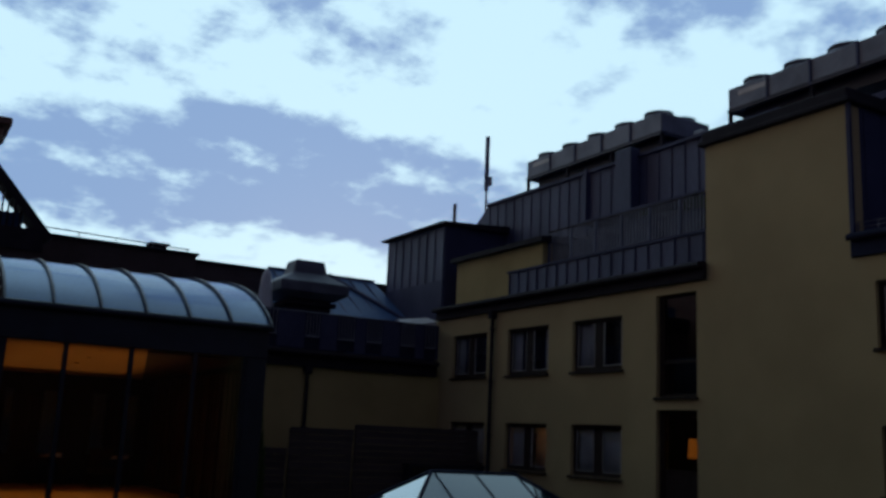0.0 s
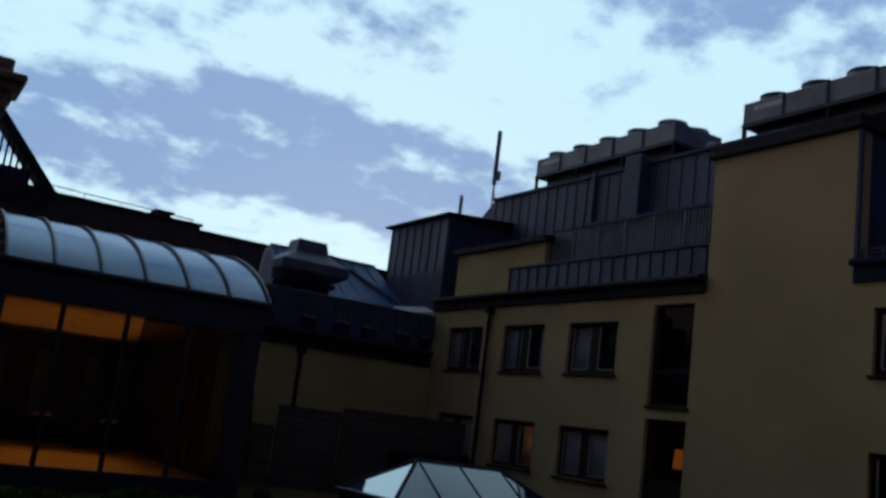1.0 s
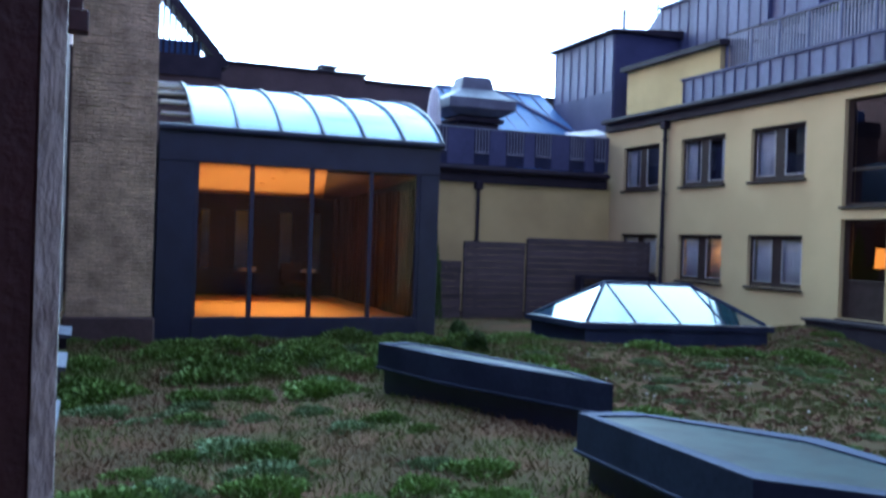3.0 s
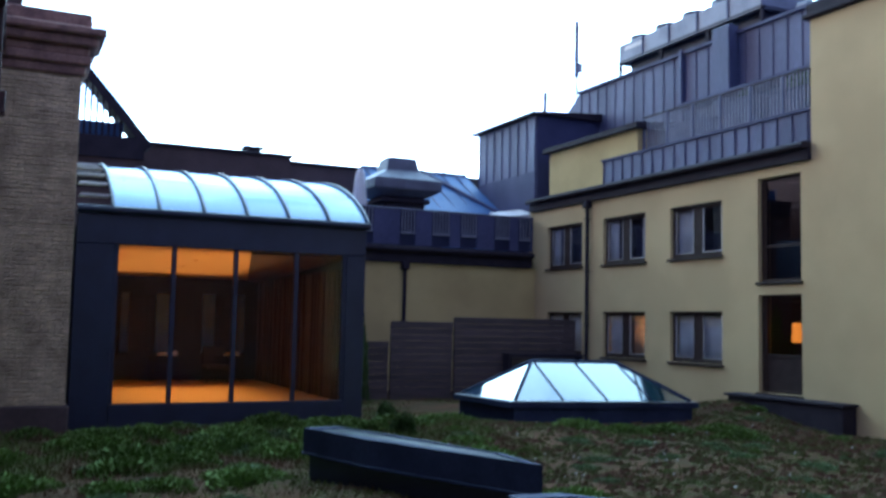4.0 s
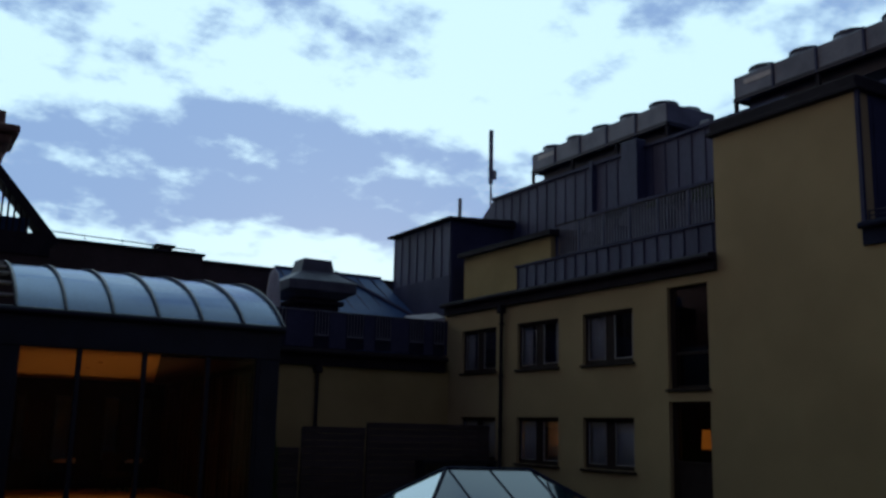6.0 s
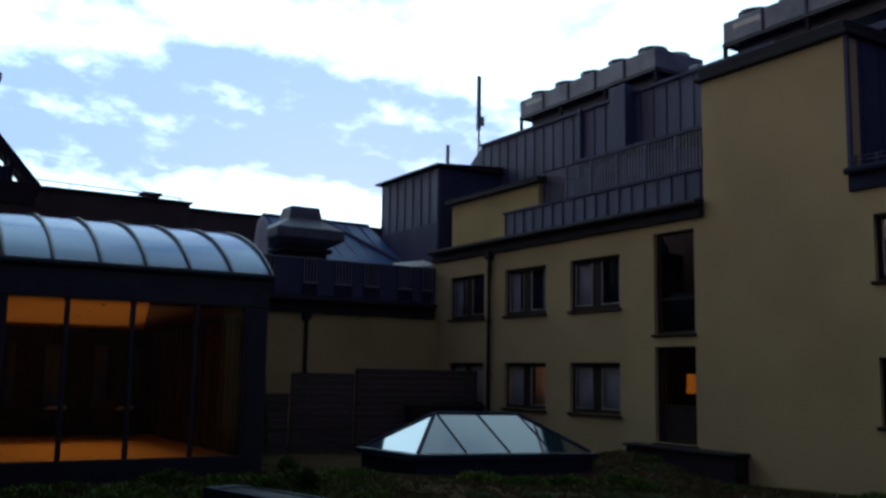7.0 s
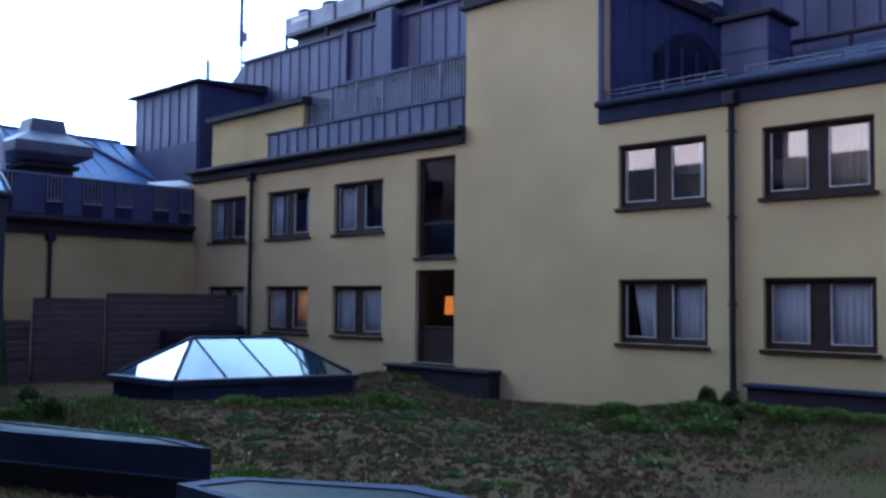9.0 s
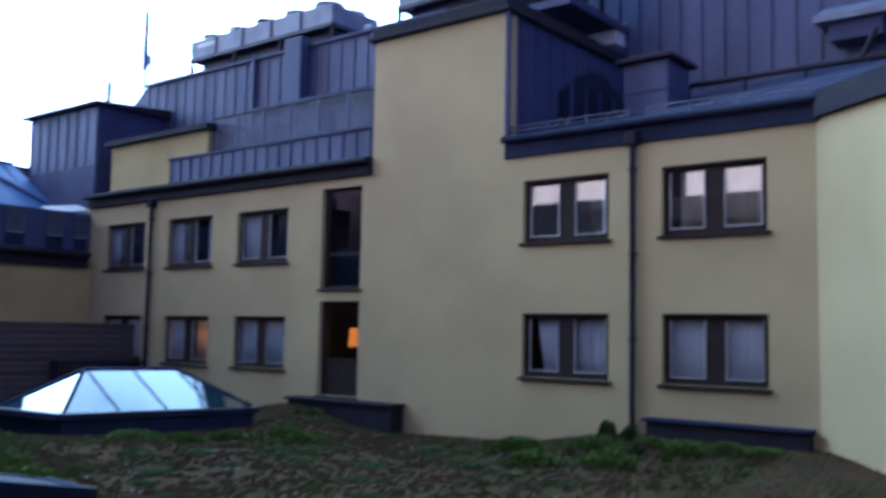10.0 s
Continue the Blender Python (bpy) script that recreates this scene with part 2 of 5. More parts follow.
M_WHITE = mat("off_white_fabric", (0.80, 0.82, 0.85), 0.85, second=(0.7, 0.72, 0.76), scale=4, fine=40, bump=0.1)
M_POLE = mat("galvanised_pole", (0.36, 0.37, 0.39), 0.45, 0.6, fine=30, bump=0.03)
M_SILL = mat("blue_grey_sill_sheet", (0.055, 0.065, 0.11), 0.6, 0.2, fine=20, bump=0.05)
M_OWNWALL = mat("dark_red_render", (0.075, 0.04, 0.04), 0.9, second=(0.05, 0.03, 0.03), scale=1.2, fine=25, bump=0.4)
M_LAMP = lamp_mat("amber_lamp_shade", (1.0, 0.33, 0.04), 0.55)


def leaf_mat(name, a, b):
    m = mat(name, a, 0.75, second=b, scale=6, mixing=(0.35, 0.65), fine=30, fine_amount=0.25, bump=0.0, vary=0.15)
    m.node_tree.nodes["Principled BSDF"].inputs["Specular IOR Level"].default_value = 0.2
    return m


M_GREEN = leaf_mat("bright_sedum", (0.13, 0.215, 0.048), (0.085, 0.13, 0.03))
M_SAGE = leaf_mat("grey_green_sedum", (0.16, 0.24, 0.11), (0.10, 0.15, 0.07))
M_BUSH = leaf_mat("dark_shrub_leaf", (0.045, 0.080, 0.026), (0.07, 0.115, 0.034))


def ground_mat():
    m = mat("sedum_soil", (0.062, 0.047, 0.029), 0.95, second=(0.094, 0.054, 0.035), scale=1.3, fine=22, fine_amount=0.3, bump=0.6, spec=0.0)
    nt = m.node_tree
    N, L = nt.nodes.new, nt.links.new
    b = nt.nodes["Principled BSDF"]
    old = b.inputs["Base Color"].links[0].from_socket
    geo, n1 = N("ShaderNodeNewGeometry"), N("ShaderNodeTexNoise")
    n1.inputs["Scale"].default_value, n1.inputs["Detail"].default_value, n1.inputs["Roughness"].default_value = 0.55, 7.0, 0.62
    L(geo.outputs["Position"], n1.inputs["Vector"])
    r = N("ShaderNodeMapRange")
    L(n1.outputs[0], r.inputs[0])
    r.inputs[1].default_value, r.inputs[2].default_value = 0.55, 0.76
    c = N("ShaderNodeMix")
    c.data_type = "RGBA"
    L(r.outputs[0], c.inputs["Factor"])
    L(old, c.inputs["A"])
    c.inputs["B"].default_value = (0.052, 0.068, 0.023, 1)
    L(c.outputs["Result"], b.inputs["Base Color"])
    return m


M_GROUND = ground_mat()


def see_through(m, share):
    """Lets some of the light from behind shine through a cloth."""
    nt = m.node_tree
    b, out = nt.nodes["Principled BSDF"], nt.nodes["Material Output"]
    tr, mx = nt.nodes.new("ShaderNodeBsdfTranslucent"), nt.nodes.new("ShaderNodeMixShader")
    mx.inputs[0].default_value = share
    nt.links.new(b.inputs["Base Color"].links[0].from_socket, tr.inputs["Color"])
    nt.links.new(b.outputs[0], mx.inputs[1])
    nt.links.new(tr.outputs[0], mx.inputs[2])
    nt.links.new(mx.outputs[0], out.inputs[0])


see_through(M_CURTAIN_WARM, 0.45)
see_through(M_WHITE, 0.1)
see_through(M_CURTAIN, 0.15)

# ---------------------------------------------------------------- building helpers


def box(bm, x0, x1, y0, y1, z0, z1, bevel=0.0):
    r = bmesh.ops.create_cube(bm, size=1.0)
    vs = r["verts"]
    for v in vs:
        v.co = Vector(((x0 + x1) / 2 + v.co.x * (x1 - x0), (y0 + y1) / 2 + v.co.y * (y1 - y0), (z0 + z1) / 2 + v.co.z * (z1 - z0)))
    if bevel:
        bmesh.ops.bevel(bm, geom=list({e for v in vs for e in v.link_edges}), offset=bevel, segments=1, affect="EDGES")
    return bm


def boxes(*rows, bevel=0.0):
    bm = bmesh.new()
    for r in rows:
        box(bm, *r, bevel=bevel)
    return bm


def prism(outline, z0, z1, bm=None):
    """An upright solid over a plan outline, given anticlockwise; z1 may be a list of heights."""
    bm = bm or bmesh.new()
    tops = z1 if isinstance(z1, (list, tuple)) else [z1] * len(outline)
    lo = [bm.verts.new((x, y, z0)) for x, y in outline]
    hi = [bm.verts.new((p[0], p[1], z)) for p, z in zip(outline, tops)]
    n = len(lo)
    for i in range(n):
        bm.faces.new((lo[i], lo[(i + 1) % n], hi[(i + 1) % n], hi[i]))
    bm.faces.new(hi)
    bm.faces.new(lo[::-1])
    return bm


def rod(bm, a, b, r, sides=10, r2=None):
    a, b = Vector(a), Vector(b)
    d = b - a
    m = Matrix.Translation((a + b) / 2) @ d.to_track_quat("Z", "Y").to_matrix().to_4x4()
    bmesh.ops.create_cone(bm, cap_ends=True, segments=sides, radius1=r, radius2=r if r2 is None else r2, depth=d.length, matrix=m)
    return bm


def part(name, bm, material, parent=None, label="", smooth=False):
    me = bpy.data.meshes.new(name)
    bmesh.ops.recalc_face_normals(bm, faces=bm.faces)
    bm.to_mesh(me)
    bm.free()
    me.materials.append(material)
    if smooth:
        for p in me.polygons:
            p.use_smooth = True
    ob = new(name, me)
    if parent is not None:
        ob.parent = parent
        ob.matrix_parent_inverse = Matrix.Translation(parent.matrix_basis.translation).inverted() if parent.parent is None else Matrix()
    if label:
        tagged(ob, label)
    return ob


def sub(name, bm, material, parent, label=""):
    """A piece of a part; the part's own mesh is in place, so nothing needs undoing."""
    ob = part(name, bm, material, None, label)
    ob.parent = parent
    return ob


def thing(name, label, category, at=(0, 0, 0), group="", kind=""):
    ob = new(name)
    ob.empty_display_size = 0.2
    ob.matrix_basis = Matrix.Translation(at)
    return tagged(ob, label, category, group, kind)


def setting(name, bm, material, label):
    ob = part(name, bm, material)
    return tagged(ob, label, "structure", "", "structure")


def pierced(axis, at, back, u0, u1, z0, z1, holes):
    """A wall across `axis` at `at`, thick to `back`, from u0 to u1 and z0 to z1, with openings (u0, u1, z0, z1)."""
    us = sorted({u0, u1, *(h[i] for h in holes for i in (0, 1))})
    zs = sorted({z0, z1, *(h[i] for h in holes for i in (2, 3))})
    bm = bmesh.new()
    cache = {}

    def v(side, i, j):
        if (side, i, j) not in cache:
            p = back if side else at
            cache[side, i, j] = bm.verts.new((p, us[i], zs[j]) if axis == "x" else (us[i], p, zs[j]))
        return cache[side, i, j]

    def solid(i, j):
        if not (0 <= i < len(us) - 1 and 0 <= j < len(zs) - 1):
            return False
        cu, cz = (us[i] + us[i + 1]) / 2, (zs[j] + zs[j + 1]) / 2
        return not any(h[0] < cu < h[1] and h[2] < cz < h[3] for h in holes)

    for i in range(len(us) - 1):
        for j in range(len(zs) - 1):
            if not solid(i, j):
                continue
            bm.faces.new((v(0, i, j), v(0, i + 1, j), v(0, i + 1, j + 1), v(0, i, j + 1)))
            bm.faces.new((v(1, i, j), v(1, i, j + 1), v(1, i + 1, j + 1), v(1, i + 1, j)))
            for (a, b), (c, d) in (((i - 1, j), ((i, j), (i, j + 1))), ((i + 1, j), ((i + 1, j), (i + 1, j + 1))), ((i, j - 1), ((i, j), (i + 1, j))), ((i, j + 1), ((i, j + 1), (i + 1, j + 1)))):
                if not solid(a, b):
                    bm.faces.new((v(0, *c), v(0, *d), v(1, *d), v(1, *c)))
    return bm


def seams_x(bm, x, y0, y1, z0, z1, step=0.55, proud=0.04):
    """Standing seams on a face across x, looking towards -x."""
    n = max(1, round(abs(y1 - y0) / step))
    for i in range(n + 1):
        y = y0 + (y1 - y0) * i / n
        box(bm, x - proud * 0.7, x + 0.01, y - 0.013, y + 0.013, z0, z1)


def seams_y(bm, y, x0, x1, z0, z1, step=0.55, proud=0.04):
    n = max(1, round(abs(x1 - x0) / step))
    for i in range(n + 1):
        x = x0 + (x1 - x0) * i / n
        box(bm, x - 0.013, x + 0.013, y - proud * 0.7, y + 0.01, z0, z1)


# ---------------------------------------------------------------- ground
FX = 17.15      # face of the long yellow wing
GZ = -0.55      # soil of the planted roof
BY = 28.75      # face of the rear yellow wall
HY = 18.75      # front of the glazed pavilion


def soil(x, y):
    n = noise.noise(Vector((x * 0.35, y * 0.35, 0))) * 0.09 + noise.noise(Vector((x * 1.3, y * 1.3, 4))) * 0.035
    rise = 0.24 * math.exp(-((x - 4.3) / 1.5) ** 2 - ((y - 9.6) / 4.0) ** 2) + 0.22 * math.exp(-((y - 17.6) / 1.6) ** 2) * (1 if x < 9 else math.exp(-((x - 9) / 2) ** 2))
    near = 0.46 * math.exp(-((x - 17.2) / 1.7) ** 2) / (1 + math.exp((y - 10.5) / 0.5))
    near += 0.46 * math.exp(-((x - 16.6) / 1.0) ** 2 - ((y - 18.4) / 1.9) ** 2)
    return GZ + n + rise + near


def build_ground():
    xs = [-400, -60, -20, *np.arange(-4, 19.01, 0.22), 40, 90, 400]
    ys = [-400, -60, -20, *np.arange(-3, 29.01, 0.22), 60, 120, 400]
    verts, faces = [], []
    for y in ys:
        for x in xs:
            inside = -4 <= x <= 19 and -3 <= y <= 29
            verts.append((x, y, soil(x, y) if inside else GZ))
    w = len(xs)
    for j in range(len(ys) - 1):
        for i in range(w - 1):
            faces.append((j * w + i, j * w + i + 1, (j + 1) * w + i + 1, (j + 1) * w + i))
    me = bpy.data.meshes.new("ground")
    me.from_pydata(verts, [], faces)
    me.materials.append(M_GROUND)
    for p in me.polygons:
        p.use_smooth = True
    tagged(new("ground", me), "planted roof of brown soil and patchy green sedum", "ground", "", "structure")


build_ground()

# ---------------------------------------------------------------- long yellow wing
ROWS_U, ROWS_L = (3.66, 5.12), (0.78, 2.18)
SMALL = [(25.76, 27.9), (22.44, 24.57), (19.17, 21.29)]
LARGE = [(9.48, 11.58), (6.22, 8.31)]
HOLES = []
for a, b in SMALL:
    HOLES += [(a, b, *ROWS_U), (a, b, *ROWS_L)]
for a, b in LARGE:
    HOLES += [(a, b, 3.81, 5.18), (a, b, 0.92, 2.28)]
STAIR = [(16.46, 17.87, 2.90, 5.50), (16.46, 17.87, 0.18, 2.58)]
HOLES += STAIR
setting("wall_east", pierced("x", FX, FX + 0.4, 5.33, 29.2, GZ - 0.3, 5.76, HOLES), M_STUCCO, "long yellow rendered wing with two rows of windows")
setting("wall_stair_block", boxes((FX, FX + 0.4, 12.07, 16.12, 5.76, 9.10)), M_STUCCO, "blank yellow rendered wall rising above the eaves")
# room surfaces coloured near-black so the windows look into shade
setting("wall_room_back", boxes((19.2, 19.3, 5.5, 28.9, GZ, 5.7)), M_ROOM, "near-black back wall of the rooms, shade put into its colour")
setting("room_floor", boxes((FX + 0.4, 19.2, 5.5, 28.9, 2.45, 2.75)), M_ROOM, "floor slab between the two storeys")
setting("room_ground_floor", boxes((FX + 0.4, 19.2, 5.5, 28.9, -0.1, 0.1)), M_ROOM, "near-black floor of the lower rooms, shade put into its colour")
setting("room_partition", boxes(*[(FX + 0.42, 19.18, y, y + 0.12, 0.1, 5.7) for y in (8.8, 12.5, 15.9, 18.4, 21.8, 25.1)]), M_ROOM, "near-black partitions between the rooms, shade put into their colour")
setting("ceiling", boxes((FX + 0.4, 19.2, 5.5, 28.9, 5.62, 5.72)), M_ROOM, "near-black ceiling of the upper rooms, shade put into its colour")

# the bent end of the wing, turned towards the window
bend = [(FX, 5.33), (12.6, -1.04), (12.93, -1.27), (FX + 0.4, 5.10)]
setting("wall_bend", prism(bend[::-1], GZ - 0.3, 5.76), M_STUCCO, "yellow rendered wall turned at an angle to the wing")


def window_unit(number, y0, y1, z0, z1):
    """A two-light window with a broad brown panel between its sashes, seen on the wing's -x face."""
    w = thing(f"window_{number}", "dark brown two-light window with pale glazing beads in yellow wall", "window", (FX, (y0 + y1) / 2, z0), kind="structure")
    xf = FX + 0.10
    t = 0.065
    part("window_frame", boxes((xf, xf + 0.09, y0, y1, z0, z0 + t), (xf, xf + 0.09, y0, y1, z1 - t, z1), (xf, xf + 0.09, y0, y0 + t, z0 + t, z1 - t), (xf, xf + 0.09, y1 - t, y1, z0 + t, z1 - t), bevel=0.006), M_FRAME, w)
    c = (y0 + y1) / 2
    part("mid_panel", boxes((xf + 0.02, xf + 0.08, c - 0.135, c + 0.135, z0 + t, z1 - t), bevel=0.006), M_PANEL, w, "brown panel between the lights")
    part("window_sill", boxes((FX - 0.075, FX + 0.11, y0 - 0.07, y1 + 0.07, z0 - 0.075, z0 - 0.005), bevel=0.008), M_FRAME, w)
    part("window_head", boxes((FX + 0.02, xf, y0 + 0.004, y1 - 0.004, z1 - 0.05, z1 - 0.002)), M_FRAME, w)
    for a, b in ((y0 + t, c - 0.135), (c + 0.135, y1 - t)):
        s = 0.06
        lo, hi = z0 + t, z1 - t
        sash = part("sash", boxes((xf + 0.015, xf + 0.075, a, b, lo, lo + s), (xf + 0.015, xf + 0.075, a, b, hi - s, hi), (xf + 0.015, xf + 0.075, a, a + s, lo + s, hi - s), (xf + 0.015, xf + 0.075, b - s, b, lo + s, hi - s), bevel=0.005), M_FRAME, w)
        p, q, e, f, g = a + s, b - s, lo + s, hi - s, 0.022
        for piece, bm, m in (("bead", boxes((xf + 0.008, xf + 0.03, p, q, e, e + g), (xf + 0.008, xf + 0.03, p, p + g, e + g, f), (xf + 0.008, xf + 0.03, q - g, q, e + g, f)), M_BEAD), ("pane", boxes((xf + 0.036, xf + 0.044, p, q, e, f)), M_GLASS)):
            o = sub(piece, bm, m, sash)
            o.matrix_parent_inverse = (sash.matrix_parent_inverse).inverted() @ Matrix.Translation(w.matrix_basis.translation).inverted()
            if piece == "pane":
                o.visible_shadow = False
    return w


def curtain(y0, y1, z0, z1, material, label, lean=0.0, x=FX + 0.23):
    """A hanging cloth with folds and a little thickness; lean draws its free edge aside at the foot."""
    bm = bmesh.new()
    n = max(10, int((y1 - y0) / 0.022))
    cols = []
    ph = random.random() * 6
    for i in range(n + 1):
        u = i / n
        row = []
        for side in (0, 1):
            for z, k in ((z1, 0.0), ((z0 + z1) / 2, 0.5), (z0, 1.0)):
                y = y0 + (y1 - y0) * u - lean * k * u
                xx = x + 0.022 * math.sin(u * (y1 - y0) * 48 + ph) + 0.012 * math.sin(u * 17 + ph * 2) + side * 0.006
                row.append(bm.verts.new((xx, y, z)))
        cols.append(row)
    for a, b in zip(cols, cols[1:]):
        for s in (0, 3):
            for k in (0, 1):
                bm.faces.new((a[s + k], b[s + k], b[s + k + 1], a[s + k + 1]))
        bm.faces.new((a[0], b[0], b[3], a[3]))
        bm.faces.new((a[2], b[2], b[5], a[5]))
    for e in (cols[0], cols[-1]):
        bm.faces.new((e[0], e[1], e[4], e[3]))
        bm.faces.new((e[1], e[2], e[5], e[4]))
    ob = part("curtain", bm, material, smooth=True)
    rail = part("curtain_rail", boxes((x - 0.012, x + 0.02, y0 - 0.03, y1 + 0.03, z1, z1 + 0.02)), M_FRAME, ob)
    rail.matrix_parent_inverse = Matrix()
    return tagged(ob, label, "curtain", "window curtains")


num = 0
for a, b in SMALL:
    for z in (ROWS_U, ROWS_L):
        num += 1
        window_unit(num, a, b, *z)
for a, b in LARGE:
    for z in ((3.81, 5.18), (0.92, 2.28)):
        num += 1
        window_unit(num, a, b, *z)

CLOSED = "pale curtain drawn across a hotel window"
OPEN_L = "narrow pale curtain hanging at one side of the window"
curtain(24.0, 24.5, 3.6, 5.1, M_CURTAIN, OPEN_L)
curtain(22.55, 22.85, 3.6, 5.1, M_CURTAIN, OPEN_L)
curtain(20.55, 21.2, 3.6, 5.1, M_CURTAIN, "broad pale curtain hanging at one side of the window")
curtain(19.25, 19.4, 3.6, 5.1, M_CURTAIN, OPEN_L)
curtain(27.4, 27.8, 3.6, 5.1, M_CURTAIN, OPEN_L)
curtain(23.6, 24.5, 0.72, 2.15, M_CURTAIN, CLOSED)
curtain(22.5, 23.25, 0.72, 2.15, M_CURTAIN_WARM, "cream curtain lit warmly from the room")
curtain(19.25, 21.2, 0.72, 2.15, M_CURTAIN, CLOSED)
curtain(25.85, 27.8, 0.72, 2.15, M_CURTAIN, CLOSED)
curtain(10.35, 11.3, 0.84, 2.2, M_CURTAIN, "pale curtain pulled aside at its foot", 0.22)
curtain(9.55, 10.3, 0.84, 2.2, M_CURTAIN, CLOSED)
curtain(6.3, 8.25, 0.84, 2.2, M_CURTAIN, CLOSED)
curtain(7.3, 8.0, 3.72, 5.1, M_CURTAIN_WARM, "cream curtain behind the upper window")
curtain(6.3, 7.1, 3.72, 5.1, M_CURTAIN_WARM, "cream curtain behind the upper window")
curtain(9.55, 9.75, 3.72, 5.1, M_CURTAIN, OPEN_L)


def stair_window(number, y0, y1, z0, z1, rail_z, solid):
    w = thing(f"window_{number}", "tall dark brown stair window with a low rail", "window", (FX, (y0 + y1) / 2, z0), kind="structure")
    xf, t = FX + 0.12, 0.075
    part("window_frame", boxes((xf, xf + 0.1, y0, y1, z0, z0 + t), (xf, xf + 0.1, y0, y1, z1 - t, z1), (xf, xf + 0.1, y0, y0 + t, z0 + t, z1 - t), (xf, xf + 0.1, y1 - 0.17, y1, z0 + t, z1 - t), bevel=0.006), M_FRAME, w)
    part("transom", boxes((xf, xf + 0.08, y0 + t, y1 - 0.17, rail_z, rail_z + 0.07), bevel=0.006), M_FRAME, w)
    part("window_sill", boxes((FX - 0.07, FX + 0.12, y0 - 0.05, y1 + 0.05, z0 - 0.07, z0 - 0.005), bevel=0.008), M_FRAME, w)
    if solid:
        part("lower_panel", boxes((xf + 0.02, xf + 0.06, y0 + t, y1 - 0.17, z0 + t, rail_z), bevel=0.004), M_PANEL, w, "dark red-brown solid panel")
    for e, f in ((z0 + t, rail_z), (rail_z + 0.07, z1 - t))[1 if solid else 0:]:
        o = part("pane", boxes((xf + 0.036, xf + 0.044, y0 + t, y1 - 0.17, e, f)), M_GLASS_DARK, w)
        o.visible_shadow = False
    return w


stair_window(num + 1, *STAIR[0], 3.75, False)
stair_window(num + 2, *STAIR[1], 1.05, True)

# amber wall lamp inside the lower stair window
lamp = thing("floor_lamp", "glowing amber floor lamp inside the stair window", "lamp", (17.75, 17.2, 0.1))
bm = bmesh.new()
rod(bm, (17.75, 17.2, 1.42), (17.75, 17.2, 1.9), 0.13, 20, 0.10)
part("shade", bm, M_LAMP, lamp, "amber fabric shade", smooth=True)
part("bracket", boxes((17.74, 17.76, 17.19, 17.21, 0.12, 1.42), (17.6, 17.9, 17.05, 17.35, 0.1, 0.13)), M_FRAME, lamp)
glow = new("room_lamp", bpy.data.lights.new("room_lamp", "POINT"))
glow.data.energy, glow.data.color, glow.data.shadow_soft_size = 1.2, (1.0, 0.42, 0.10), 0.18
glow.matrix_world = Matrix.Translation((18.2, 17.2, 1.7))
glow2 = new("bedside_lamp", bpy.data.lights.new("bedside_lamp", "POINT"))
glow2.data.energy, glow2.data.color, glow2.data.shadow_soft_size = 16.0, (1.0, 0.55, 0.18), 0.12
glow2.matrix_world = Matrix.Translation((17.85, 22.75, 1.75))
bl = thing("bedside_lamp", "small lit lamp standing behind the curtain", "lamp", (18.2, 22.7, 0.1))
bm = bmesh.new()
rod(bm, (18.2, 22.7, 0.1), (18.2, 22.7, 1.2), 0.025, 10)
rod(bm, (18.2, 22.7, 0.1), (18.2, 22.7, 0.13), 0.14, 16)
part("stand", bm, M_FRAME, bl)
bm = bmesh.new()
rod(bm, (18.2, 22.7, 1.2), (18.2, 22.7, 1.45), 0.15, 16, 0.10)
part("shade", bm, M_LAMP, bl, "amber shade")

# eaves of the wing
def eave(name, y0, y1, z0, z1, out, label, material=M_BROWN):
    bm = boxes((FX - out, FX + 0.5, y0, y1, z1 - 0.16, z1), (FX - out * 0.55, FX + 0.4, y0, y1, z0, z1 - 0.16), bevel=0.012)
    rod(bm, (FX - out - 0.03, y0, z1 - 0.1), (FX - out - 0.03, y1, z1 - 0.1), 0.075, 10)
    return setting(name, bm, material, label)


eave("trim_eave_long", 16.12, 29.0, 5.74, 6.18, 0.22, "dark brown eave with gutter along the wing")
eave("trim_eave_short", 5.2, 12.07, 5.71, 6.22, 0.12, "navy sheet eave with gutter above the windows", M_ROOFDARK)
bm = prism([(FX - 0.16, 5.33), (12.45, -1.02), (13.2, -1.4), (FX + 0.4, 5.0)][::-1], 5.78, 6.24)
setting("trim_eave_bend", bm, M_BROWN, "dark brown eave along the angled wall")
setting("trim_block_roof", boxes((FX - 0.14, 24.2, 11.93, 16.26, 9.12, 9.22), (FX - 0.05, 24, 12.03, 16.2, 9.22, 9.48), bevel=0.015), M_BROWN, "dark metal roof edge on the yellow block")

# clad flank of the block, with an arched louvre
setting("wall_block_flank", boxes((FX + 0.41, 24.0, 12.07, 12.3, 5.6, 9.12)), M_ZINC_DARK, "dark metal-clad flank of the yellow block")
setting("wall_block_north", boxes((FX + 0.41, 24.0, 15.9, 16.1, 5.6, 9.12)), M_ZINC_DARK, "dark metal-clad far flank of the block")
bm = bmesh.new()
box(bm, FX - 0.03, FX + 0.05, 12.0, 12.09, 5.76, 9.12)
seams_y(bm, 12.07, 17.7, 23.4, 5.9, 9.1, 0.62, 0.035)
setting("trim_flank_seams", bm, M_ZINC_DARK, "standing seams on the dark flank")


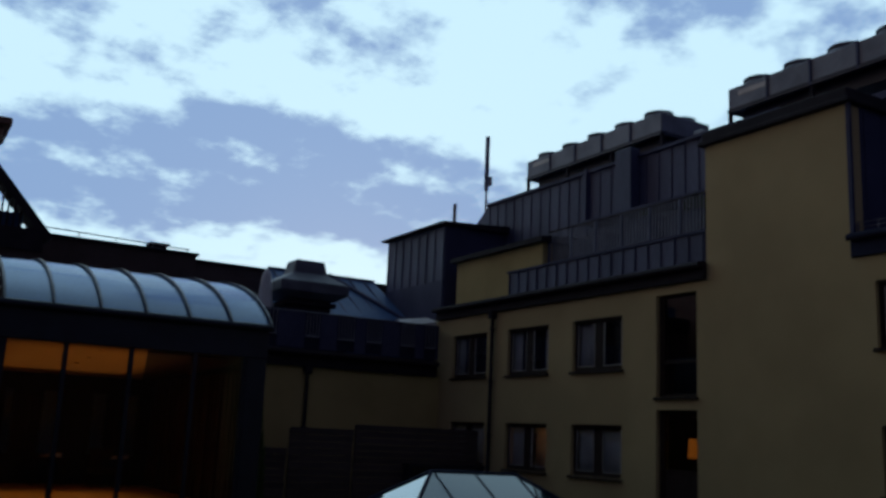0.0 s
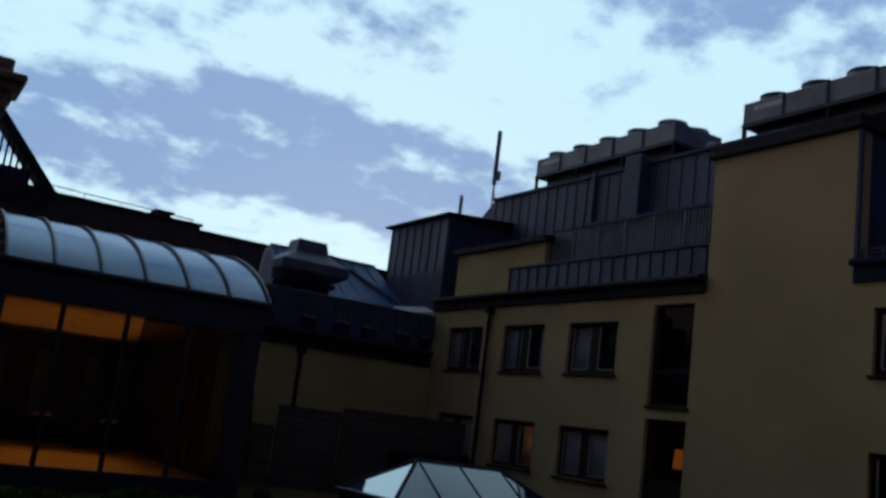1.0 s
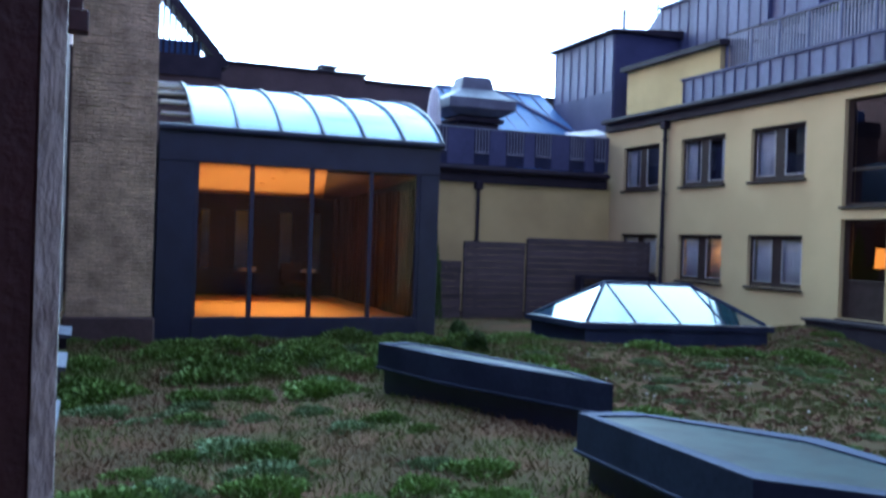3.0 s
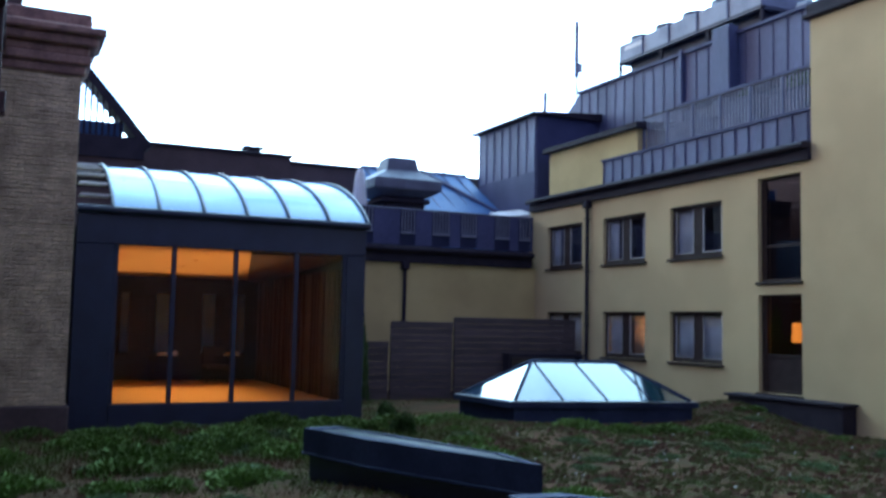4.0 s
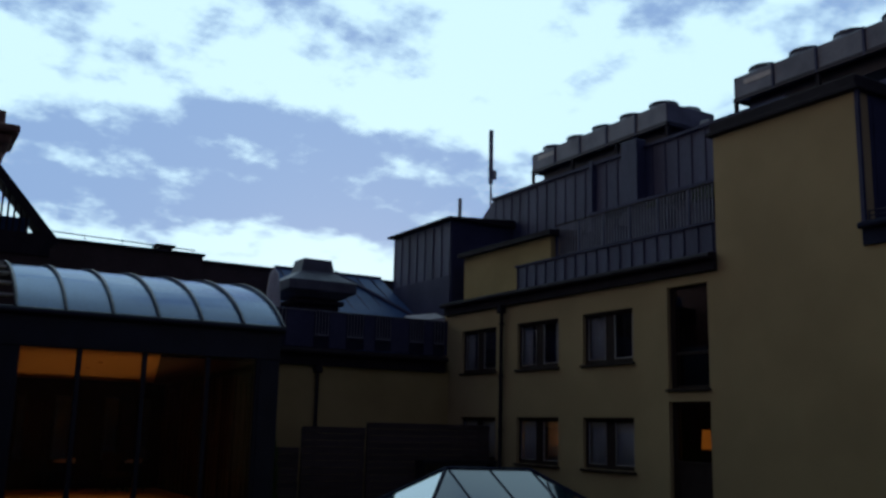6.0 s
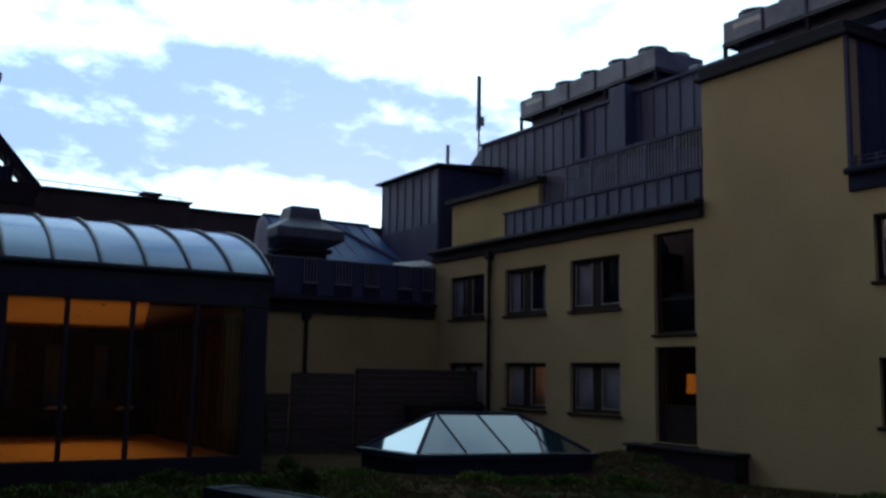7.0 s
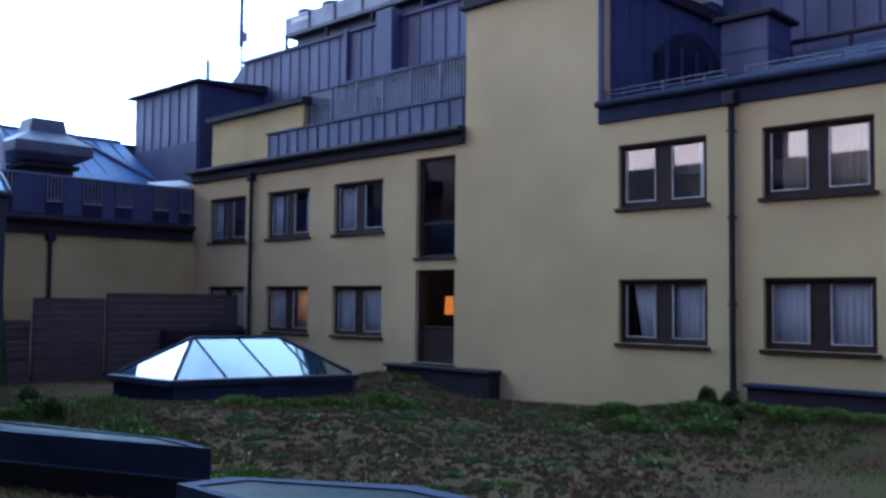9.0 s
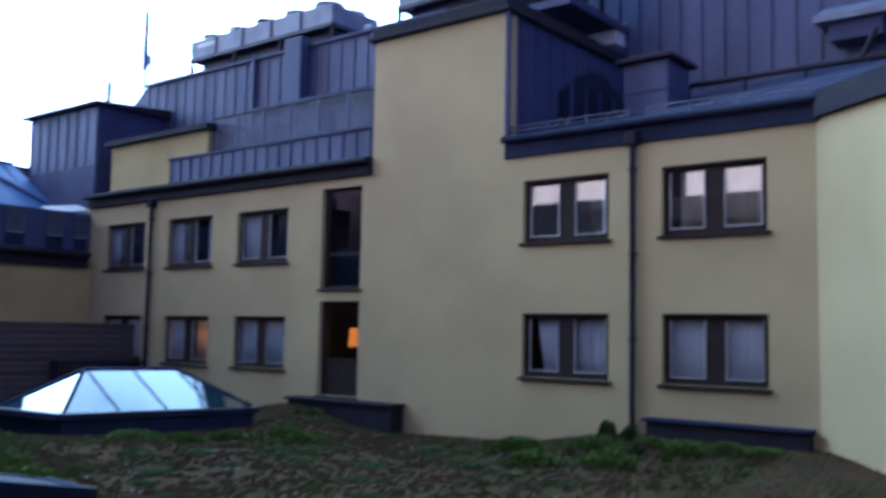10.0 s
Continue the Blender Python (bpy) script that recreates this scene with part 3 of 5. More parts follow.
def arched_louvre():
    t = thing("arched_louvre", "dark arched louvre opening in the metal flank", "vent", (21.1, 12.05, 7.0))
    x0, x1, zb, zs = 19.35, 22.8, 6.85, 7.75
    pts = [(x0 + (x1 - x0) * i / 20, zs + 0.8 * math.sin(math.pi * i / 20)) for i in range(21)]
    bm = bmesh.new()
    ring = [(x1, zb), (x0, zb)]
    f = [bm.verts.new((x, 11.9, z)) for x, z in ring[::-1] + pts[::-1]]
    b = [bm.verts.new((v.co.x, 12.07, v.co.z)) for v in f]
    bm.faces.new(f)
    for i in range(len(f)):
        bm.faces.new((f[i], f[(i + 1) % len(f)], b[(i + 1) % len(f)], b[i]))
    part("hood", bm, M_BLACKMETAL, t)
    for i in range(5):
        x = x0 + 0.3 + i * (x1 - x0 - 0.6) / 4
        part("slat", boxes((x - 0.05, x + 0.05, 11.84, 11.92, zb + 0.05, zs + 0.3)), M_ZINC_DARK, t)


arched_louvre()

# roof slope behind the short eave, and the clad wall above it
bm = bmesh.new()
f = [bm.verts.new(p) for p in ((FX + 0.05, 12.07, 6.2), (FX + 0.05, 5.1, 6.2), (12.7, -1.3, 6.2), (20.0, -6, 8.2), (23.6, 12.07, 8.2))]
f2 = [bm.verts.new((v.co.x, v.co.y, v.co.z - 0.15)) for v in f]
bm.faces.new(f)
bm.faces.new(f2[::-1])
for i in range(5):
    bm.faces.new((f[i], f2[i], f2[(i + 1) % 5], f[(i + 1) % 5]))
setting("roof_slope", bm, M_ROOFDARK, "shallow dark metal roof behind the eave")
setting("wall_attic_south", boxes((23.5, 24.0, -8.0, 12.07, 7.8, 13.5), (23.5, 24.0, 12.07, 15.8, 9.49, 13.5)), M_ZINC, "tall attic wall clad in grey standing-seam metal")
bm = bmesh.new()
seams_x(bm, 23.5, -7.8, 12.0, 8.0, 13.5, 0.62, 0.05)
seams_x(bm, 23.5, 12.62, 15.7, 9.5, 13.5, 0.62, 0.05)
setting("trim_attic_south_seams", bm, M_ZINC_DARK, "standing seams of the south attic wall")

# chimney box, roof pipe, hooded vent, snow guards
ch = thing("roof_chimney", "boxy metal-clad chimney with a flat cap", "chimney", (20.5, 10.1, 6.9))
part("shaft", boxes((20.0, 21.2, 9.5, 10.65, 6.85, 8.3), bevel=0.02), M_ZINC, ch)
part("joint", boxes((19.985, 21.2, 9.49, 10.66, 7.55, 7.6)), M_ZINC_DARK, ch)
part("cap", boxes((19.85, 21.35, 9.35, 10.8, 8.3, 8.42), bevel=0.02), M_BROWN, ch)
pp = thing("roof_pipe", "dark pipe run bracketed above the roof slope", "pipe", (21.5, 6, 7.6))
bm = bmesh.new()
rod(bm, (21.4, 10.2, 7.95), (21.4, 3.5, 7.95), 0.07, 10)
rod(bm, (21.4, 5.6, 7.95), (21.4, 5.3, 8.6), 0.07, 10)
part("tube", bm, M_BROWN, pp)
for y in (9.6, 8.2, 6.8, 5.4):
    part("bracket", boxes((21.37, 21.43, y - 0.03, y + 0.03, 7.3, 7.95)), M_BROWN, pp)
hv = thing("hooded_vent", "pale metal hood on the grey attic wall", "vent", (23.4, 6.1, 9.2))
part("hood", prism([(22.6, 5.2), (23.5, 5.2), (23.5, 7.0), (22.6, 7.0)], 9.35, [9.5, 9.95, 9.95, 9.5]), M_CHILLER, hv)
part("duct", boxes((22.8, 23.5, 5.5, 6.7, 8.9, 9.35)), M_ZINC_DARK, hv)


def snow_guard(y0, y1):
    g = thing("snow_guard", "low dark tubular snow guard above the gutter", "snow guard", (FX + 0.2, y0, 6.22), group="snow guards")
    bm = bmesh.new()
    for z in (6.36, 6.46):
        rod(bm, (FX + 0.12, y0, z), (FX + 0.12, y1, z), 0.014, 6)
    part("tube", bm, M_RAIL, g)
    n = round((y1 - y0) / 0.5)
    for i in range(n + 1):
        y = y0 + (y1 - y0) * i / n
        part("bracket", boxes((FX + 0.1, FX + 0.14, y - 0.012, y + 0.012, 6.2, 6.48)), M_RAIL, g)


rh = thing("roof_hatch", "small off-white hatch standing on the block roof", "hatch", (23.1, 12.8, 9.48))
part("lid", prism([(22.85, 12.4), (23.45, 12.4), (23.45, 13.25), (22.85, 13.25)], 9.92, [10.5, 10.62, 10.72, 10.6]), M_WHITE, rh, "off-white lid")
part("upstand", boxes((22.9, 23.4, 12.45, 13.2, 9.48, 9.92)), M_ZINC, rh)
snow_guard(5.4, 8.7)
snow_guard(9.1, 12.0)


def downpipe(x, y, z0, z1, axis="x", label="dark brown downpipe with wall clips"):
    d = thing("downpipe", label, "downpipe", (x, y, z0), group="downpipes")
    bm = bmesh.new()
    rod(bm, (x, y, z0), (x, y, z1), 0.06, 12)
    part("tube", bm, M_BROWN, d, smooth=False)
    part("hopper", boxes((x - 0.13, x + 0.13, y - 0.13, y + 0.13, z1 - 0.28, z1), bevel=0.03), M_BROWN, d)
    for z in np.arange(z0 + 0.6, z1 - 0.5, 1.7):
        dx, dy = (0.12, 0.02) if axis == "x" else (0.02, 0.12)
        part("clip", boxes((x - 0.07, x + 0.07 + dx - 0.02, y - 0.07, y + 0.07 + dy - 0.02, z, z + 0.04)), M_BROWN, d)


downpipe(FX - 0.09, 25.35, GZ, 5.8)
downpipe(FX - 0.09, 8.9, GZ, 5.95)
downpipe(12.1, BY - 0.09, GZ, 3.75, "y")

# ledges at the foot of the wall
lg = thing("door_ledge", "dark sheet-metal ledge below the stair window", "ledge", (16.9, 16.8, GZ))
part("body", boxes((16.72, FX - 0.005, 14.92, 18.5, GZ - 0.2, 0.06), bevel=0.01), M_BROWN, lg)
part("coping", boxes((16.64, FX - 0.005, 14.86, 18.56, 0.06, 0.13), bevel=0.01), M_BROWN, lg, "folded sheet coping")
lg = thing("wall_ledge", "dark sheet-metal ledge along the wall foot", "ledge", (16.9, 7, GZ))
part("body", boxes((16.92, FX - 0.005, 5.45, 8.55, GZ - 0.2, 0.20), bevel=0.01), M_BROWN, lg)
part("coping", boxes((16.84, FX - 0.005, 5.4, 8.6, 0.20, 0.27), bevel=0.01), M_CURB, lg, "folded sheet coping")

# ---------------------------------------------------------------- set-back storey over the wing
setting("wall_upper", boxes((17.32, 17.7, 23.05, 28.12, 6.1, 7.76)), M_STUCCO_B, "short yellow rendered wall of the set-back storey")
bm = prism([(17.12, 22.85), (24, 22.85), (24, 28.3), (17.12, 28.3)], 7.76, [7.92, 8.5, 8.5, 7.92])
setting("roof_upper", bm, M_BROWN, "dark metal roof over the set-back yellow wall")
setting("wall_parapet", boxes((17.24, 17.36, 16.14, 24.75, 6.1, 6.96)), M_ZINC, "grey standing-seam parapet above the eave")
bm = boxes((17.18, 17.42, 16.14, 24.8, 6.96, 7.02))
seams_x(bm, 17.24, 16.3, 24.7, 6.16, 6.96, 0.5, 0.045)
setting("trim_parapet", bm, M_ZINC_DARK, "dark seams and coping of the parapet")
setting("terrace_floor", boxes((17.36, 20.0, 16.1, 23.05, 6.3, 6.5)), M_ZINC_DARK, "terrace deck behind the parapet")


def picket_rail(x0, y0, x1, y1, z0, z1, clear, label):
    """A railing: posts, two rails, obscured panels and stretches of pickets."""
    g = thing("railing", label, "railing", (x0, y0, z0), group="terrace railings")
    d = Vector((x1 - x0, y1 - y0, 0))
    n = max(2, round(d.length / 1.15))
    o = Vector((x0, y0, 0))
    alongx = abs(d.x) > abs(d.y)

    def bar(a, b, za, zb, t):
        p, q = o + d * a, o + d * b
        lo, hi = Vector((min(p.x, q.x), min(p.y, q.y))), Vector((max(p.x, q.x), max(p.y, q.y)))
        return (lo.x - (0 if alongx else t), hi.x + (0 if alongx else t), lo.y - (t if alongx else 0), hi.y + (t if alongx else 0), za, zb)

    part("top_rail", boxes(bar(0, 1, z1 - 0.06, z1 - 0.015, 0.03), bevel=0.008), M_BROWN, g)
    part("bottom_rail", boxes(bar(0, 1, z0 + 0.05, z0 + 0.1, 0.025)), M_BROWN, g)
    for i in range(n + 1):
        e = 0.03 / d.length
        part("post", boxes(bar(max(0, i / n - e), min(1, i / n + e), z0, z1 - 0.05, 0.03)), M_ZINC, g)
    for i in range(n):
        a, b = i / n + 0.03 / d.length, (i + 1) / n - 0.03 / d.length
        if i in clear:
            k = 9
            for j in range(k):
                u = a + (b - a) * (j + 0.5) / k
                e = 0.02 / d.length
                part("picket", boxes(bar(u - e, u + e, z0 + 0.1, z1 - 0.06, 0.012)), M_PICKET, g)
        else:
            part("panel", boxes(bar(a, b, z0 + 0.12, z1 - 0.08, 0.008)), M_ZINC_DARK, g, "grey sheet infill panel")
    return g


picket_rail(17.5, 16.2, 17.5, 23.0, 6.95, 8.12, {0, 1, 2, 3, 4, 5, 6}, "terrace railing of slim grey pickets above the parapet")
for y0, y1, z1 in ((16.9, 18.1, 7.75), (18.6, 19.9, 7.9), (20.6, 22.3, 7.7)):
    pb = thing("planter_box", "grey sheet-metal planter standing behind the railing", "planter", (18.1, y0, 6.5), group="terrace planters")
    part("trough", boxes((17.75, 18.3, y0, y1, 6.5, z1), bevel=0.02), M_ZINC, pb)
    part("rim", boxes((17.72, 18.33, y0 - 0.03, y1 + 0.03, z1, z1 + 0.04)), M_ZINC_DARK, pb)
setting("wall_attic_north", boxes((20.0, 20.3, 16.1, 30.3, 6.4, 10.74), (20.3, 24, 30.1, 30.3, 6.4, 10.74)), M_ZINC, "long attic wall clad in grey standing-seam metal")
bm = bmesh.new()
seams_x(bm, 20.0, 16.3, 30.2, 8.4, 10.7, 0.56, 0.035)
box(bm, 19.9, 20.35, 16.1, 30.35, 10.7, 10.8)
setting("trim_attic_seams", bm, M_ZINC_DARK, "standing seams and coping of the attic wall")
setting("trim_attic_shafts", boxes((19.85, 20.0, 24.1, 24.25, 8.0, 10.85), (19.6, 20.0, 21.6, 22.35, 8.0, 10.98), bevel=0.02), M_ZINC, "two metal-clad shafts on the attic wall")
setting("trim_attic_ledge", boxes((19.3, 20.0, 16.1, 23.6, 8.7, 8.85)), M_ZINC_DARK, "metal ledge along the attic wall")
bm = prism([(20.0, 30.3), (24, 30.3), (24, 31.35), (20.0, 31.35)], 6.4, [10.74, 10.74, 10.02, 10.02])
setting("wall_attic_slope", bm, M_ZINC, "sloping end of the attic roof")
setting("roof_main", boxes((20.3, 30, 12.3, 29.8, 10.3, 10.5)), M_ZINC_DARK, "flat roof behind the attic wall")

# clad tower over the corner
bm = prism([(17.3, 29.05), (24, 29.05), (24, 33.5), (17.3, 33.5)], 3.9, [9.32, 9.8, 9.8, 9.32])
setting("wall_tower", bm, M_ZINC, "corner tower clad in grey standing-seam metal")
bm = bmesh.new()
seams_x(bm, 17.3, 29.1, 33.5, 7.3, 9.3, 0.6, 0.05)
setting("trim_tower_seams", bm, M_ZINC, "standing seams of the tower")
setting("trim_tower_front", prism([(17.34, 29.0), (24, 29.0), (24, 29.05), (17.34, 29.05)], 6.0, [9.3, 9.78, 9.78, 9.3]), M_ZINC_DARK, "dark clad front of the tower")
setting("trim_tower_foot", boxes((17.27, 17.3, 29.05, 33.5, 4.26, 7.28)), M_ZINC_DARK, "smooth dark sheets at the foot of the tower")
bm = prism([(17.05, 28.8), (24.2, 28.8), (24.2, 33.75), (17.05, 33.75)], 9.34, [9.42, 9.92, 9.92, 9.42])
setting("roof_tower", bm, M_BROWN, "thin dark roof edge over the tower")

# ---------------------------------------------------------------- machines on the roof
def chiller(label, x0, x1, y0, y1, z0, z1, foot, fans, legs):
    c = thing("roof_chiller", label, "cooling unit", ((x0 + x1) / 2, (y0 + y1) / 2, foot), group="roof cooling units")
    part("casing", boxes((x0, x1, y0, y1, z0, z1), bevel=0.03), M_CHILLER, c)
    part("base_frame", boxes((x0 - 0.03, x0 + 0.08, y0, y1, z0 - 0.1, z0), (x1 - 0.08, x1 + 0.03, y0, y1, z0 - 0.1, z0), (x0, x1, y0, y0 + 0.1, z0 - 0.1, z0), (x0, x1, y1 - 0.1, y1, z0 - 0.1, z0)), M_BLACKMETAL, c)
    part("coil", boxes((x0 + 0.35, x1 - 0.35, y0 + 0.3, y1 - 0.3, z0 - 0.45, z0 - 0.002)), M_BLACKMETAL, c, "dark coil under the casing")
    n = fans
    for i in range(n):
        y = y0 + (y1 - y0) * (i + 0.5) / n
        for x in (x0 + (x1 - x0) * 0.27, x0 + (x1 - x0) * 0.74):
            bm = bmesh.new()
            rod(bm, (x, y, z1), (x, y, z1 + 0.16), 0.50, 20, 0.44)
            rod(bm, (x, y, z1 + 0.16), (x, y, z1 + 0.21), 0.49, 20, 0.49)
            fan = part("fan_cowl", bm, M_CHILLER, c, "raised round fan cowl")
            g = bmesh.new()
            for k in range(6):
                t = k * math.pi / 6
                rod(g, (x - 0.46 * math.cos(t), y - 0.46 * math.sin(t), z1 + 0.225), (x + 0.46 * math.cos(t), y + 0.46 * math.sin(t), z1 + 0.225), 0.012, 5)
            o = sub("fan_grille", g, M_BLACKMETAL, fan)
            o.matrix_parent_inverse = fan.matrix_parent_inverse.inverted() @ Matrix.Translation(c.matrix_basis.translation).inverted()
    for y in np.linspace(y0 + 0.05, y1 - 0.05, legs):
        for x in (x0 + 0.05, x1 - 0.05):
            part("leg", boxes((x - 0.05, x + 0.05, y - 0.05, y + 0.05, foot, z0)), M_BROWN, c)
    for i in range(1, fans):
        y = y0 + (y1 - y0) * i / fans
        part("rib", boxes((x0 - 0.035, x0 + 0.01, y - 0.035, y + 0.035, z0 - 0.1, z1 + 0.02)), M_ZINC_DARK, c)
    part("nameplate", boxes((x0 - 0.012, x0 + 0.01, y1 - 1.4, y1 - 0.4, z1 - 0.3, z1 - 0.15)), M_BEAD, c, "pale maker's plate")


chiller("long galvanised cooling unit with fan cowls on legs", 20.45, 22.6, 21.1, 28.4, 11.55, 12.2, 10.5, 5, 4)
chiller("second long galvanised cooling unit near the roof edge", 20.45, 22.6, 12.6, 18.35, 11.45, 12.1, 10.5, 4, 3)
jb = thing("roof_junction_box", "small pale junction box on the roof edge", "box", (20.3, 19.3, 10.7))
part("body", boxes((20.2, 20.6, 19.1, 19.5, 10.7, 11.05), bevel=0.03), M_CHILLER, jb)
part("conduit", rod(bmesh.new(), (20.4, 19.1, 10.75), (20.4, 18.2, 10.75), 0.04, 8), M_POLE, jb)

ant = thing("mast_antenna", "slender roof mast with a pale panel antenna", "antenna", (21.6, 33, 9.7))
bm = bmesh.new()
rod(bm, (21.6, 33, 9.6), (21.6, 33, 12.4), 0.045, 8)
part("mast", bm, M_POLE, ant)
part("panel", boxes((21.5, 21.68, 32.93, 33.07, 12.2, 14.65), bevel=0.03), M_CHILLER, ant, "tall pale antenna panel")
part("radio_unit", boxes((21.66, 21.85, 32.92, 33.08, 12.45, 12.85), bevel=0.02), M_POLE, ant)
bm = bmesh.new()
rod(bm, (21.62, 33, 11.8), (22.1, 33, 11.0), 0.02, 6)
rod(bm, (22.1, 33, 11.0), (22.3, 33, 9.6), 0.02, 6)
part("cable", bm, M_BLACKMETAL, ant)
fl = thing("flue_pipe", "short metal flue pipe standing on the tower roof", "flue", (19.75, 32.5, 9.5))
part("tube", rod(bmesh.new(), (19.75, 32.5, 9.4), (19.75, 32.5, 11.2), 0.08, 10), M_POLE, fl)
# ---------------------------------------------------------------- rear wing
setting("wall_north", boxes((7.1, 17.3, BY, BY + 0.4, GZ - 0.3, 3.72)), M_STUCCO_B, "rear yellow rendered wall below a terrace")
bm = boxes((7.0, FX - 0.25, BY - 0.28, BY + 0.5, 4.02, 4.26), (7.0, FX - 0.2, BY - 0.15, BY + 0.4, 3.7, 4.02), bevel=0.015)
rod(bm, (7.0, BY - 0.33, 4.14), (FX - 0.25, BY - 0.33, 4.14), 0.08, 10)
setting("trim_eave_rear", bm, M_BROWN, "dark brown eave and gutter of the rear wing")
setting("terrace_rear", boxes((7.0, 17.29, BY + 0.41, 36, 3.9, 4.25)), M_ZINC_DARK, "dark terrace deck on the rear wing")


def parapet_rail():
    """Sheet-clad parapet of the rear terrace, broken by narrow bays of pale pickets."""
    g = thing("railing", "grey sheet parapet rail with narrow bays of pale pickets", "railing", (7.4, BY - 0.05, 4.27), group="terrace railings")
    bays = [(9.1, 9.7), (10.35, 10.95), (11.9, 12.46), (13.06, 13.73), (14.13, 14.77), (15.45, 16.06), (16.42, 16.9)]
    y0, y1 = BY - 0.08, BY - 0.04
    part("top_rail", boxes((7.4, 17.0, BY - 0.1, BY - 0.02, 5.46, 5.52), bevel=0.008), M_RAIL, g)
    edges = [7.4] + [v for b in bays for v in b] + [17.0]
    for a, b in zip(edges[::2], edges[1::2]):
        if b - a > 0.02:
            part("panel", boxes((a, b, y0, y1, 4.3, 5.46), bevel=0.006), M_ZINC_DARK, g, "grey sheet panel")
    for a, b in bays:
        # added dark sheet stands for the shade seen through each picket bay
        part("shade_sheet", boxes((a, b, y1, y1 + 0.02, 4.3, 5.46)), M_ROOFDARK, g, "added dark sheet standing for the shade behind the pickets")
        part("bottom_rail", boxes((a + 0.03, b - 0.03, y0 - 0.03, y0, 4.68, 4.73)), M_PICKET, g)
        n = max(4, round((b - a) / 0.11))
        for k in range(n):
            x = a + 0.06 + (b - a - 0.12) * k / (n - 1)
            part("picket", boxes((x - 0.014, x + 0.014, y0 - 0.028, y0 - 0.004, 4.73, 5.46)), M_PICKET, g)


parapet_rail()

# zinc roof behind the terrace
bm = bmesh.new()
pts = [(11.0, 31.0, 5.6), (17.25, 31.0, 5.7), (17.25, 34.6, 7.8), (12.6, 34.6, 7.8)]
f = [bm.verts.new(p) for p in pts]
g = [bm.verts.new((p[0], p[1] + 0.05, 4.0)) for p in pts]
bm.faces.new(f)
for i in range(4):
    bm.faces.new((f[i], g[i], g[(i + 1) % 4], f[(i + 1) % 4]))
setting("roof_rear", bm, M_ZINC_ROOF, "pale zinc roof sloping above the terrace")
bm = bmesh.new()
for i in range(7):
    x = 12.75 + i * 0.66
    rod(bm, (x, 30.98, 5.6), (x, 34.6, 7.84), 0.03, 6)
rod(bm, (17.2, 31.2, 5.85), (15.2, 34.6, 7.88), 0.07, 6)
rod(bm, (12.6, 34.6, 7.84), (17.25, 34.6, 7.84), 0.06, 6)
setting("trim_roof_seams", bm, M_ZINC_DARK, "standing seams and hip of the zinc roof")


def exhaust_cowl():
    c = thing("exhaust_cowl", "large metal kitchen exhaust cowl on a square shaft", "exhaust vent", (12.45, 30.4, 4.25))
    part("plinth", boxes((11.2, 13.9, 29.6, 31.4, 4.25, 5.2), bevel=0.02), M_ZINC_DARK, c)
    part("shaft", boxes((11.75, 13.25, 29.8, 31.0, 5.2, 6.15), bevel=0.02), M_BROWN, c)
    part("collar", boxes((11.6, 13.4, 29.65, 31.15, 5.85, 6.0), bevel=0.02), M_BROWN, c)

    def ring(bm, w, d, z):
        return [bm.verts.new((12.47 + sx * w, 30.4 + sy * d, z)) for sx, sy in ((-1, -1), (1, -1), (1, 1), (-1, 1))]

    bm = bmesh.new()
    rs = [ring(bm, 0.85, 0.7, 6.05), ring(bm, 1.24, 1.05, 6.28), ring(bm, 1.24, 1.05, 6.62), ring(bm, 0.62, 0.52, 7.0), ring(bm, 0.52, 0.44, 7.46)]
    for a, b in zip(rs, rs[1:]):
        for i in range(4):
            bm.faces.new((a[i], a[(i + 1) % 4], b[(i + 1) % 4], b[i]))
    bm.faces.new(rs[-1])
    bm.faces.new(rs[0][::-1])
    bmesh.ops.bevel(bm, geom=list(bm.edges), offset=0.02, segments=1, affect="EDGES")
    part("hood", bm, M_COWL, c, "flared grey hood")


exhaust_cowl()
um = thing("closed_parasol", "closed off-white parasol standing on the terrace", "parasol", (10.85, 29.8, 4.25))
bm = bmesh.new()
prev = None
for k, (z, r) in enumerate(((5.35, 0.17), (5.6, 0.22), (6.2, 0.19), (6.75, 0.13), (6.92, 0.05))):
    row = [bm.verts.new((10.85 + r * (1 + 0.18 * (i % 2)) * math.cos(i * math.pi / 8), 29.8 + r * (1 + 0.18 * (i % 2)) * math.sin(i * math.pi / 8), z)) for i in range(16)]
    if prev:
        for i in range(16):
            bm.faces.new((prev[i], prev[(i + 1) % 16], row[(i + 1) % 16], row[i]))
    prev = row
bm.faces.new(prev)
part("canopy", bm, M_WHITE, um, "folded off-white canopy")
part("pole", rod(bmesh.new(), (10.85, 29.8, 4.3), (10.85, 29.8, 5.5), 0.03, 8), M_POLE, um)
part("base", rod(bmesh.new(), (10.85, 29.8, 4.25), (10.85, 29.8, 4.32), 0.3, 16), M_BLACKMETAL, um)
aw = thing("small_awning", "small white sloping cover beside the tower", "awning", (16.5, 29.4, 4.25))
part("cover", prism([(15.9, 29.1), (17.2, 29.1), (17.2, 29.9), (15.9, 29.9)], 5.42, [5.5, 5.72, 5.95, 5.75]), M_WHITE, aw)
for x in (16.0, 17.1):
    part("post", boxes((x - 0.03, x + 0.03, 29.45, 29.51, 4.25, 5.45)), M_BROWN, aw)

